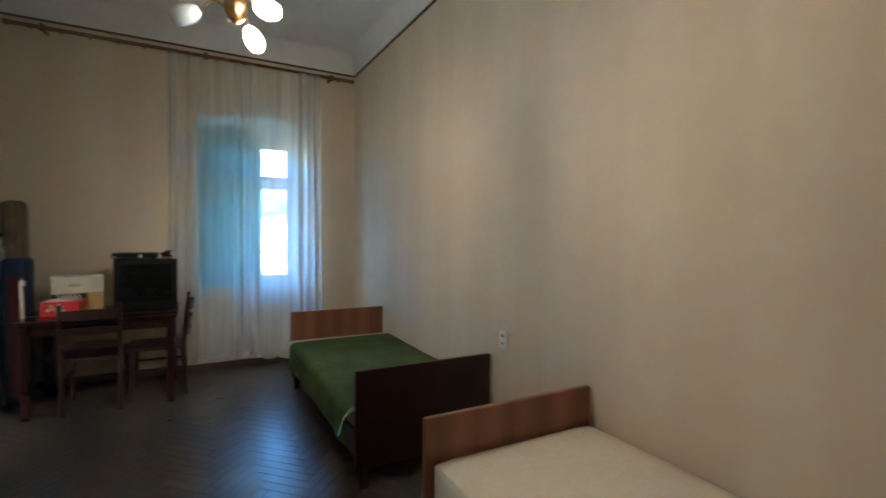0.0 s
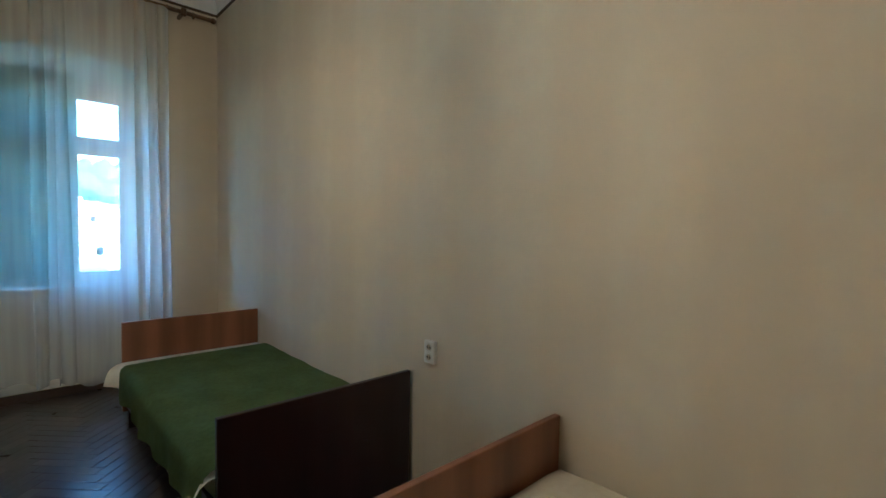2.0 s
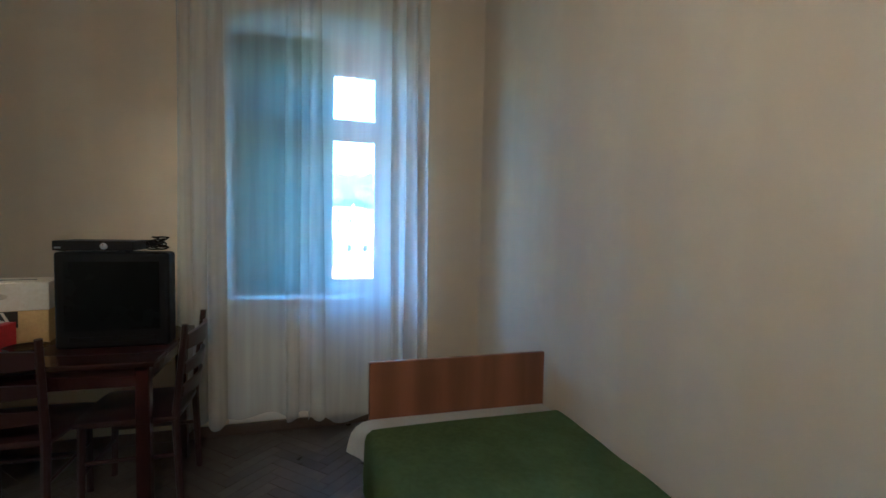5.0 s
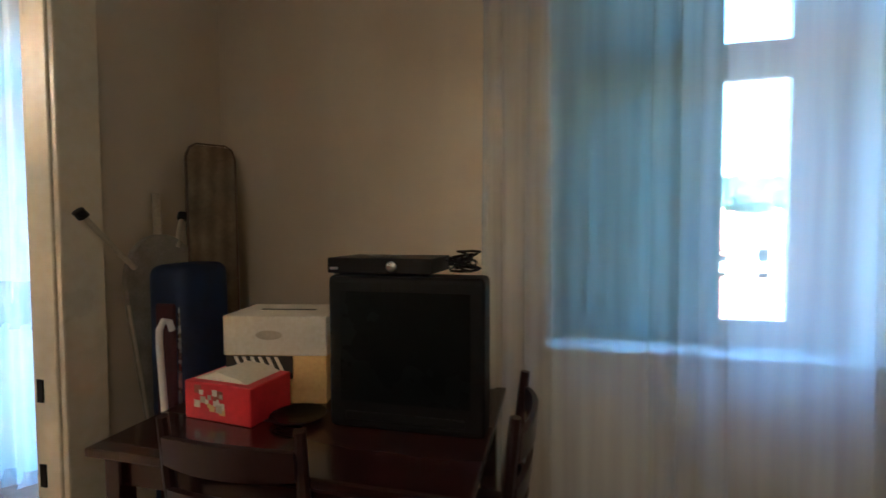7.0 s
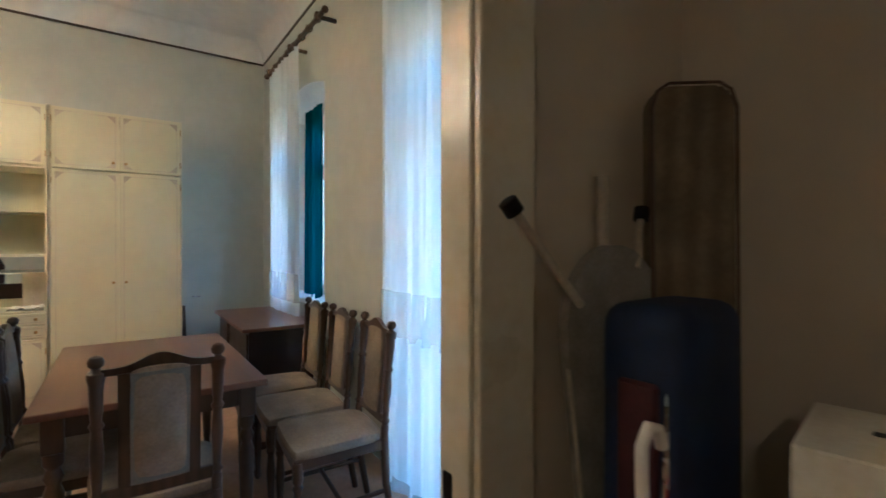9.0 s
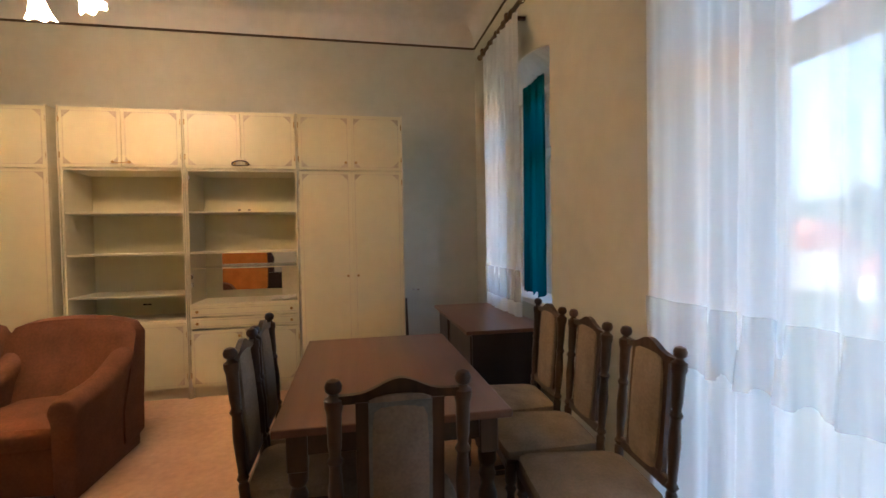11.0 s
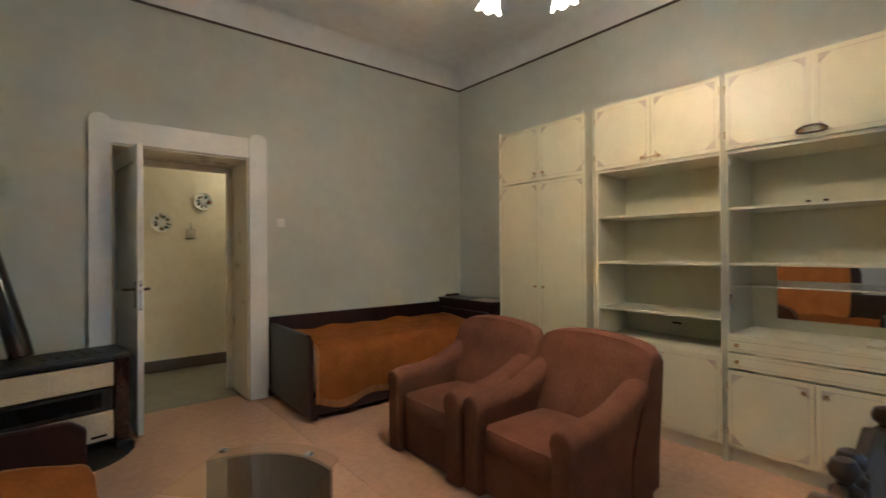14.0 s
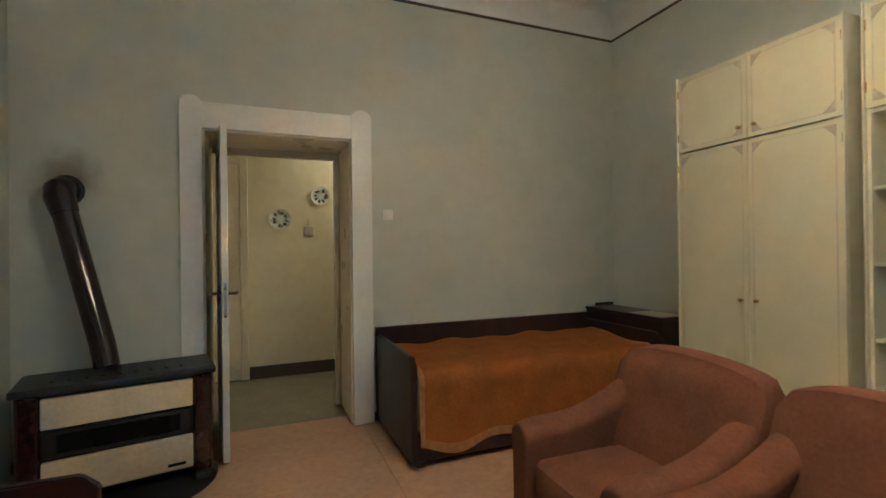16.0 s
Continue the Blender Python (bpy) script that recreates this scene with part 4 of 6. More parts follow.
rec = thing("set_top_box", "flat black receiver lying on the television", "receiver", (-0.432, 4.905, tz + 0.456), -2)
part("housing", B((-0.165, -0.10, 0.004), (0.165, 0.11, 0.05), 0.004, 2), M["black_plastic"], rec)
bm = bmesh.new()
lathe(bm, [(0.016, 0), (0.016, 0.006), (0.012, 0.009)], Matrix.Translation((0.045, -0.10, 0.026)) @ Euler((radians(90), 0, 0)).to_matrix().to_4x4(), 18)
part("knob", bm, M["steel"], rec, "round silver knob", True)
part("port", B((-0.155, -0.1015, 0.014), (-0.13, -0.0995, 0.022)), M["steel"], rec)
for x in (-0.14, 0.14):
    part("foot", B((x - 0.012, -0.08, 0), (x + 0.012, -0.056, 0.004)), M["black_plastic"], rec)

rg = random.Random(4)
for k in range(3):
    pts = []
    for i in range(26):
        a = i * 0.75 + k
        pts.append((-0.195 + 0.046 * math.cos(a) * (0.6 + 0.4 * math.sin(a * 0.31 + k)) + rg.uniform(-0.010, 0.010), 4.90 + 0.035 * math.sin(a * 1.1), tz + 0.461 + 0.012 * k + 0.04 * (0.5 + 0.5 * math.sin(a * 0.6 + k))))
    bm = bmesh.new()
    tube(bm, pts, 0.004, 5)
    single("cable", bm, M["black_plastic"], "tangled black cable lying on the television", "cable", "cables on the television", True)

# boxes
bx = thing("white_carton", "white cardboard appliance carton with a striped lower part", "box", (-0.868, 5.02, tz), 10)
bm = bmesh.new()
box(bm, (-0.18, -0.12, 0.165), (0.18, 0.13, 0.30), 0.003)
part("upper_part", bm, M["white_card"], bx)
part("lower_part", B((-0.175, -0.115, 0.0), (0.175, 0.125, 0.165), 0.003), M["yellow_card"], bx, "yellow printed carton side")
part("label_band", B((-0.172, -0.1175, 0.085), (0.06, -0.115, 0.163)), M["black_card"], bx, "black band with cream stripes")
for k in range(6):
    bm = bmesh.new()
    x = -0.11 + 0.028 * k
    extrude(bm, [(x, 0.088), (x + 0.012, 0.088), (x - 0.022, 0.16), (x - 0.034, 0.16)], 1, -0.1195, -0.1175)
    part("stripe", bm, M["white_card"], bx)
bm = bmesh.new()
lathe(bm, [(0.046, 0), (0.046, 0.002)], Matrix.Translation((-0.02, -0.12, 0.235)) @ Euler((radians(90), 0, 0)).to_matrix().to_4x4() @ Matrix.Diagonal((1, 0.35, 1, 1)), 20)
part("printed_mark", bm, M["unit_deco"], bx)
part("handle_slot", B((-0.10, 0.0, 0.299), (0.10, 0.018, 0.3015)), M["black_card"], bx)

rb = thing("red_carton", "red printed cardboard box with an opened white lid", "box", (-0.93, 4.80, tz), -6)
part("carton", B((-0.125, -0.075, 0), (0.135, 0.11, 0.118), 0.003), M["red_card"], rb)
bm = bmesh.new()
extrude(bm, [(-0.11, 0.119), (0.10, 0.119), (0.06, 0.132), (-0.02, 0.146), (-0.07, 0.128)], 1, -0.05, 0.10)
part("lid_flap", bm, M["white_card"], rb, "creased white lid flap")
rg = random.Random(9)
for k in range(22):
    x, z = rg.uniform(-0.09, 0.03), rg.uniform(0.035, 0.10)
    s = rg.uniform(0.006, 0.013)
    part("print_patch", B((x - s, -0.0765 - 0.0002 * k / 22, z - s), (x + s, -0.075, z + s)), M[rg.choice(["white_card", "yellow_card", "unit_deco", "deco_b"])], rb)
dish = bmesh.new()
lathe(dish, [(0.04, 0), (0.055, 0.006), (0.085, 0.018), (0.087, 0.02), (0.055, 0.010), (0.001, 0.007)], Matrix.Translation((-0.70, 4.80, tz)), 20)
single("small_dish", dish, M["screen"], "dark shallow dish on the table", "dish", smooth=True)


def ladder_chair(at, turn):
    ob = thing("ladder_back_chair", "dark wooden ladder back chair at the bedroom table", "chair", at, turn, "bedroom chairs")
    for x in (-0.19, 0.19):
        bm = bmesh.new()
        tube(bm, [(x, 0.21, 0), (x, 0.19, 0.44), (x * 1.02, 0.235, 0.885)], [0.016, 0.019, 0.015], 8)
        part("back_post", bm, M["mahogany"], ob, smooth=True)
        bm = bmesh.new()
        tube(bm, [(x, -0.20, 0), (x, -0.19, 0.43)], [0.014, 0.019], 8)
        part("leg", bm, M["mahogany"], ob, smooth=True)
    bm = bmesh.new()
    cushion(bm, (-0.215, -0.225, 0.425), (0.215, 0.20, 0.46), 0.008, 5, 0.015)
    part("seat", bm, M["mahogany"], ob, smooth=True)
    for z, h in ((0.80, 0.07), (0.67, 0.05), (0.56, 0.05)):
        bm = bmesh.new()
        n = 10
        yo = 0.20 + (z - 0.44) * 0.1
        rows = []
        for i in range(n + 1):
            x = -0.185 + 0.37 * i / n
            c = 0.035 * (1 - (x / 0.19) ** 2)
            crown = 0.014 * (1 - (x / 0.19) ** 2)
            rows.append([bm.verts.new(p) for p in ((x, yo + c - 0.008, z - h / 2), (x, yo + c + 0.008, z - h / 2), (x, yo + c + 0.012, z + h / 2 + crown), (x, yo + c - 0.004, z + h / 2 + crown))])
        for a, b in zip(rows, rows[1:]):
            for k in range(4):
                bm.faces.new((a[k], a[(k + 1) % 4], b[(k + 1) % 4], b[k]))
        bm.faces.new(rows[0])
        bm.faces.new(list(reversed(rows[-1])))
        part("back_slat", bm, M["mahogany"], ob, smooth=True)
    for a, b in (((-0.19, -0.195, 0.2), (0.19, -0.195, 0.2)), ((-0.19, -0.195, 0.26), (-0.19, 0.2, 0.26)), ((0.19, -0.195, 0.26), (0.19, 0.2, 0.26))):
        bm = bmesh.new()
        tube(bm, [a, b], 0.010, 6)
        part("stretcher", bm, M["mahogany"], ob, smooth=True)
    return ob


c = ladder_chair((-0.255, 4.87, 0), -90)
copy_thing(c, pose(-0.70, 4.72, 0, 0, 0, 180))

# leaning things in the corner: ironing boards, suitcase, crutch handles
ib = thing("ironing_board", "folded grey ironing board leaning against the wall", "ironing board", (0, 0, 0))
top_c, low_c = Vector((-1.39, 4.965, 1.345)), Vector((-1.365, 5.165, 0.005))
up = (top_c - low_c).normalized()
side = (Vector((0.12, 1, 0)) - up * up.dot(Vector((0.12, 1, 0)))).normalized()
face = side.cross(up)
m = Matrix(((face.x, side.x, up.x, low_c.x), (face.y, side.y, up.y, low_c.y), (face.z, side.z, up.z, low_c.z), (0, 0, 0, 1)))
bm = bmesh.new()
out = [(-0.12, 0.0), (0.12, 0.0), (0.155, 0.6), (0.15, 1.12)] + [(0.15 * math.cos(a), 1.16 + 0.19 * math.sin(a)) for a in [k * math.pi / 14 for k in range(1, 14)]] + [(-0.15, 1.12), (-0.155, 0.6)]
extrude(bm, out, 0, -0.012, 0.015)
bmesh.ops.transform(bm, matrix=m, verts=bm.verts)
part("board", bm, M["board_cloth"], ib)
bm = bmesh.new()
tube(bm, [m @ Vector((0.012, y, z)) for y, z in ((-0.122, 0.02), (-0.157, 0.6), (-0.152, 1.12))], 0.005, 8)
part("edge_rod", bm, M["unit_deco"], ib, "pale steel rod along the edge", True)
for pts in ([(-1.366, 4.855, 1.222), (-1.372, 4.78, 1.30), (-1.385, 4.685, 1.408)], [(-1.366, 5.045, 1.29), (-1.38, 5.07, 1.35), (-1.39, 5.10, 1.412)]):
    pts = [Vector(v) for v in pts]
    bm = bmesh.new()
    tube(bm, pts, 0.009, 8)
    leg = part("leg_tube", bm, M["unit_deco"], ib, "cream painted steel leg tube", True)
    d = (pts[2] - pts[1]).normalized()
    bm = bmesh.new()
    tube(bm, [pts[2] - d * 0.016, pts[2] - d * 0.014, pts[2] + d * 0.014, pts[2] + d * 0.016], [0.012, 0.018, 0.018, 0.012], 10)
    part("rubber_cap", bm, M["black_plastic"], leg, "black rubber end cap", True)
bm = bmesh.new()
q = pose(-1.30, 5.165, 0.03, 0, -1.5, -40)
out = [(-0.090, 0.0), (0.090, 0.0), (0.093, 1.62)] + [(0.053 + 0.04 * math.cos(a), 1.625 + 0.05 * math.sin(a)) for a in (0.2, 0.6, 1.0, 1.4)] + [(-0.053 - 0.04 * math.cos(a), 1.625 + 0.05 * math.sin(a)) for a in (1.4, 1.0, 0.6, 0.2)] + [(-0.093, 1.62)]
tall = thing("padded_board", "tall brown cloth covered board standing in the corner", "board", (0, 0, 0))
extrude(bm, out, 0, -0.03, 0.03)
bmesh.ops.bevel(bm, geom=bm.edges[:], offset=0.008, segments=2, affect='EDGES')
bmesh.ops.transform(bm, matrix=q, verts=bm.verts)
part("panel", bm, M["rust_board"], tall)
bm = bmesh.new()
tube(bm, [q @ Vector((0.034, y, z)) for y, z in [(-0.090, 0.05), (-0.092, 1.62), (-0.080, 1.66), (-0.055, 1.677), (0.055, 1.677), (0.080, 1.66), (0.092, 1.62), (0.090, 0.05)]], 0.004, 6)
part("piping", bm, M["oak_dark"], tall, "dark edge piping", True)
bm = bmesh.new()
tube(bm, [(-1.40, 5.02, 0.0), (-1.445, 5.03, 1.50)], 0.016, 8)
single("broom_stick", bm, M["unit_deco"], "pale wooden broom stick leaning on the wall", "stick", smooth=True)

su = thing("suitcase", "navy blue upright travel suitcase", "suitcase", (-1.25, 4.945, 0), 3)
bm = B((-0.08, -0.075, 0.05), (0.085, 0.175, 1.235), 0.05, 5)
for v in bm.verts:
    # soft cloth: narrower and a little slumped towards the top
    f = v.co.z / 1.235
    v.co.y = 0.05 + (v.co.y - 0.05) * (1.10 - 0.16 * f) + 0.012 * math.sin(5 * f)
    v.co.x += 0.010 * math.sin(7 * f + 20 * v.co.y)
part("shell", bm, M["navy"], su, smooth=True)
part("base_panel", B((-0.07, -0.06, 0.0), (0.075, 0.16, 0.06), 0.01), M["black_plastic"], su)
bm = bmesh.new()
tube(bm, [(0.045, -0.088, 0.2), (0.045, -0.074, 1.08), (0.045, -0.052, 1.2)], 0.006, 6)
part("zip", bm, M["steel"], su, "worn zip along the edge", True)
part("side_gusset", B((-0.04, -0.091, 0.12), (0.035, -0.066, 1.10), 0.006), M["maroon"], su, "maroon side gusset")
bm = bmesh.new()
tube(bm, [(-1.155, 4.80, 0.0), (-1.18, 4.765, 0.98), (-1.182, 4.768, 1.03), (-1.180, 4.785, 1.058), (-1.178, 4.805, 1.05), (-1.177, 4.815, 1.02)], 0.0105, 10)
single("walking_cane", bm, M["white_paint"], "white walking cane hooked beside the suitcase", "cane", smooth=True)


# ---- living room windows ----
def lace_curtain(x0, x1, folds, seed, label):
    ob = thing("lace_curtain", label, "curtain", (0, 0, 0))
    drape("cloth", x0, x1, 5.30, 0.06, 2.99, folds, 0.030, M["curtain_dense"], ob, "", 0.010, seed, nx=170)
    drape("lace_band", x0 - 0.002, x1 + 0.002, 5.293, 0.86, 1.10, folds, 0.030, M["curtain"], ob, "openwork lace band", 0.0, seed, nx=170, nz=3)
    drape("lace_hem", x0, x1, 5.297, 0.035, 0.12, folds, 0.031, M["curtain"], ob, "scalloped lace hem", 0.012, seed, nx=170, nz=3)
    return ob


curtain_rail("dark wooden curtain pole over the far living room window", -5.55, -3.95, 5.30, 3.02, 8)
lace_curtain(-5.46, -4.58, 7, 11, "long white lace curtain at the far window")
lace_curtain(-3.08, -1.72, 8, 12, "long white lace curtain lit by the window")
curtain_rail("dark wooden curtain pole over the near living room window", -3.22, -1.64, 5.30, 3.02, 8)
tagged(drape("teal_drape", -4.98, -4.56, 5.50, 0.90, 2.55, 5, 0.022, M["teal_drape"], seed=15, nx=80), "teal curtain in the window recess", "curtain")


# ---- wall unit ----
UX, UB = -5.64, -6.17


def corner_ornaments(parent, y0, y1, z0, z1, corners):
    """Painted line and fan shaped corners standing a hair proud of a door."""
    bm = bmesh.new()
    w = 0.005
    i = 0.028
    x0, x1 = UX + 0.0185, UX + 0.0205
    a, b, c, d = y0 + i, y1 - i, z0 + i, z1 - i
    for p, q in (((a, c), (b, c + w)), ((a, d - w), (b, d)), ((a, c + w), (a + w, d - w)), ((b - w, c + w), (b, d - w))):
        box(bm, (x0, p[0], p[1]), (x1, q[0], q[1]))
    part("painted_line", bm, M["unit_line"], parent)
    for (sy, sz) in corners:
        cy, cz = (a if sy < 0 else b), (c if sz < 0 else d)
        bm = bmesh.new()
        out = [(cy, cz)]
        for k in range(13):
            t = k / 12 * math.pi / 2
            r = 0.060 * (0.62 + 0.30 * abs(math.cos(2 * t)) + 0.08 * math.cos(8 * t))
            out.append((cy - sy * r * math.cos(t), cz - sz * r * math.sin(t)))
        extrude(bm, out, 0, x0, x1 + 0.001)
        part("corner_ornament", bm, M["unit_deco"], parent)


def unit_door(parent, y0, y1, z0, z1, knob=None, deco=True, handle=None):
    d = part("door", B((UX, y0 + 0.002, z0 + 0.002), (UX + 0.018, y1 - 0.002, z1 - 0.002), 0.003, 2), M["unit"], parent)
    if deco:
        corner_ornaments(d, y0, y1, z0, z1, ((-1, -1), (-1, 1), (1, -1), (1, 1)))
    if knob:
        bm = bmesh.new()
        lathe(bm, [(0.009, 0), (0.006, 0.008), (0.012, 0.016), (0.011, 0.022), (0.004, 0.025)], Matrix.Translation((UX + 0.018, knob[0], knob[1])) @ Euler((0, radians(90), 0)).to_matrix().to_4x4(), 12)
        part("knob", bm, M["brass"], d, "aged brass knob", True)
    for z in (z0 + 0.1, z1 - 0.1):
        hy = y0 if (knob and knob[0] > (y0 + y1) / 2) else y1
        part("hinge", B((UX + 0.012, hy - 0.006, z - 0.025), (UX + 0.0225, hy + 0.006, z + 0.025), 0.002), M["brass"], d)
    return d


def carcass(ob, y0, y1, z1=2.47, back=True):
    part("side_panel", B((UB, y0, 0.0), (UX - 0.001, y0 + 0.02, z1)), M["unit_side"], ob)
    part("side_panel", B((UB, y1 - 0.02, 0.0), (UX - 0.001, y1, z1)), M["unit_side"], ob)
    part("top_panel", B((UB, y0 + 0.02, z1 - 0.02), (UX - 0.001, y1 - 0.02, z1)), M["unit_side"], ob)
    part("plinth", B((UX - 0.05, y0 + 0.02, 0.0), (UX - 0.03, y1 - 0.02, 0.09)), M["unit_side"], ob)
    part("bottom_panel", B((UB, y0 + 0.02, 0.09), (UX - 0.001, y1 - 0.02, 0.11)), M["unit_side"], ob)
    for y in (y0, y1 - 0.008):
        part("edge_strip", B((UX - 0.001, y, 0.0), (UX + 0.028, y + 0.008, z1 + 0.004), 0.002), M["unit_side"], ob)


def tall_unit(y0, y1, knob_z, label):
    ob = thing("tall_wardrobe", label, "wardrobe", (0, 0, 0), group="wall unit")
    carcass(ob, y0, y1)
    part("back_panel", B((UB - 0.005, y0, 0.0), (UB, y1, 2.47)), M["unit"], ob)
    ym = (y0 + y1) / 2
    for a, b, ky in ((y0 + 0.009, ym, ym - 0.045), (ym, y1 - 0.009, ym + 0.045)):
        unit_door(ob, a, b, 1.97, 2.465, (ky, 2.04))
        unit_door(ob, a, b, 0.10, 1.965, (ky, knob_z))
    return ob


tall_unit(0.745, 1.705, 1.03, "ivory lacquered wardrobe with painted corners and brass knobs")
tall_unit(3.632, 4.565, 1.02, "tall ivory wardrobe with painted corners beside the shelves")

# open shelf unit
y0, y1 = 1.775, 2.700
sh = thing("shelf_unit", "ivory open shelf unit with cupboard doors and empty shelves", "shelf", (0, 0, 0), group="wall unit")
carcass(sh, y0, y1)
part("back_panel", B((UB - 0.004, y0 + 0.02, 0.11), (UB + 0.105, y1 - 0.02, 2.45)), M["unit"], sh, "pale yellow back panel")
for z in (1.615, 1.26, 0.905):
    part("shelf_board", B((UB + 0.106, y0 + 0.021, z - 0.018), (UX - 0.012, y1 - 0.021, z), 0.002), M["unit_side"], sh)
part("shelf_board", B((UB + 0.106, y0 + 0.021, 0.66), (UX - 0.002, y1 - 0.021, 0.682)), M["unit_side"], sh)
part("shelf_board", B((UB + 0.106, y0 + 0.021, 1.955), (UX - 0.002, y1 - 0.021, 1.975)), M["unit_side"], sh)
ym = (y0 + y1) / 2
for a, b, ky in ((y0 + 0.009, ym, ym - 0.06), (ym, y1 - 0.009, ym + 0.06)):
    unit_door(sh, a, b, 1.975, 2.465, (ky, 2.02))
    unit_door(sh, a, b, 0.10, 0.66, (ky, 0.60))
bm = bmesh.new()
tube(bm, [(UX + 0.045, ym - 0.06, 2.02), (UX + 0.05, ym - 0.02, 2.012), (UX + 0.05, ym + 0.02, 2.012), (UX + 0.045, ym + 0.06, 2.02)], 0.004, 6)
single("tie_cord", bm, M["brass"], "cord tied between two cabinet knobs", "cord", smooth=True)

part("cable_hole", B((UB + 0.106, 2.18, 0.77), (UB + 0.110, 2.25, 0.785), 0.001), M["black_plastic"], sh, "dark cable hole")

# glass cabinet with mirror and drawers
y0, y1 = 2.708, 3.622
gc = thing("display_cabinet", "ivory display cabinet with open shelves, mirror and drawers", "cabinet", (0, 0, 0), group="wall unit")
carcass(gc, y0, y1)
part("back_panel", B((UB - 0.004, y0 + 0.02, 0.11), (UB + 0.105, y1 - 0.02, 2.45)), M["unit"], gc)
for z in (1.615, 1.262):
    part("shelf_board", B((UB + 0.106, y0 + 0.021, z - 0.016), (UX - 0.012, y1 - 0.021, z), 0.002), M["unit_side"], gc)
for z in (0.815, 1.975):
    part("shelf_board", B((UB + 0.106, y0 + 0.021, z - 0.02), (UX - 0.002, y1 - 0.021, z)), M["unit_side"], gc)
part("mirror", B((UB + 0.106, y0 + 0.165, 0.885), (UB + 0.111, y1 - 0.022, 1.243), 0.001), M["mirror"], gc, "mirror at the back of the compartment")
gs = part("glass_shelf", B((UB + 0.113, y0 + 0.021, 1.112), (UX - 0.08, y1 - 0.021, 1.118)), M["glass"], gc, "thin glass shelf")
part("shelf_edge", B((UX - 0.08, y0 + 0.021, 1.111), (UX - 0.076, y1 - 0.021, 1.119)), M["unit_side"], gc)
ym = (y0 + y1) / 2
for a, b, ky in ((y0 + 0.009, ym, ym - 0.05), (ym, y1 - 0.009, ym + 0.05)):
    unit_door(gc, a, b, 1.975, 2.465, (ky, 2.02))
    unit_door(gc, a, b, 0.10, 0.59, (ky, 0.53))
for z0, z1 in ((0.705, 0.795), (0.60, 0.695)):
    d = part("drawer", B((UX, y0 + 0.011, z0), (UX + 0.018, y1 - 0.011, z1), 0.004, 2), M["unit"], gc)
    bm = bmesh.new()
    for p, q in (((y0 + 0.03, z0 + 0.018), (y1 - 0.03, z0 + 0.022)), ((y0 + 0.03, z1 - 0.022), (y1 - 0.03, z1 - 0.018))):
        box(bm, (UX + 0.018, *p), (UX + 0.0195, *q))
    part("painted_line", bm, M["unit_deco"], d)
    for ky in (y0 + 0.07, y1 - 0.07):
        bm = bmesh.new()
        lathe(bm, [(0.009, 0), (0.006, 0.008), (0.013, 0.016), (0.011, 0.022), (0.004, 0.025)], Matrix.Translation((UX + 0.018, ky, (z0 + z1) / 2)) @ Euler((0, radians(90), 0)).to_matrix().to_4x4(), 12)
        part("knob", bm, M["brass"], d, "aged brass knob", True)
bm = bmesh.new()
pts = []
for k in range(29):
    a = k / 28 * 2 * math.pi
    pts.append((UX + 0.045 + 0.006 * math.sin(3 * a), ym + 0.068 * math.cos(a), 2.017 + 0.022 * math.sin(a) - 0.004 * math.cos(2 * a)))
tube(bm, pts, 0.006, 6)
single("cord_loop", bm, M["oak_dark"], "dark cord looped round two cabinet knobs", "cord", smooth=True)
for y, z in ((2.735, 0.98), (2.735, 1.05), (2.735, 1.90)):
    part("glass_hinge", B((UX - 0.03, y - 0.006, z - 0.018), (UX - 0.004, y + 0.006, z + 0.018), 0.003, 2), M["steel"], gc, "small chrome glass hinge")
for y in (3.135, 3.215):
    part("shelf_clip", B((UX - 0.022, y - 0.012, 1.6155), (UX - 0.006, y + 0.012, 1.628), 0.003), M["bronze"], gc, "small dark clip on the shelf edge")
# crumpled cloth and papers in the compartment
bm = bmesh.new()
bmesh.ops.create_grid(bm, x_segments=18, y_segments=18, size=0.5)
for v in bm.verts:
    v.co = Vector((-5.80 + v.co.x * 0.22, 3.47 + v.co.y * 0.20, 0.828 + 0.02 * noise.noise(v.co * 6) + 0.015 * abs(noise.noise(v.co * 13 + Vector((3, 1, 0))))))
bmesh.ops.solidify(bm, geom=bm.faces[:], thickness=0.003)
single("folded_cloth", bm, M["sheet"], "crumpled white cloth lying in the cabinet", "cloth", smooth=True)
single("leaning_paper", B((-6.02, 3.42, 0.817), (-6.005, 3.59, 1.10), 0.002), M["white_card"], "white card leaning beside the mirror", "card")

# dark board and latch beside the wardrobe
bm = bmesh.new()
extrude(bm, [(-6.19, 0.0), (-5.95, 0.0), (-6.17, 0.72), (-6.19, 0.72)], 1, 4.60, 4.645)
single("wooden_board", bm, M["mahogany"], "dark wooden panel leaning beside the wardrobe", "board")
hk = bmesh.new()
tube(hk, [(XW, 4.72, 0.805), (XW + 0.03, 4.725, 0.805), (XW + 0.03, 4.79, 0.803)], 0.007, 8)
single("coat_hook", hk, M["steel"], "small metal coat hook on the wall", "hook", smooth=True)

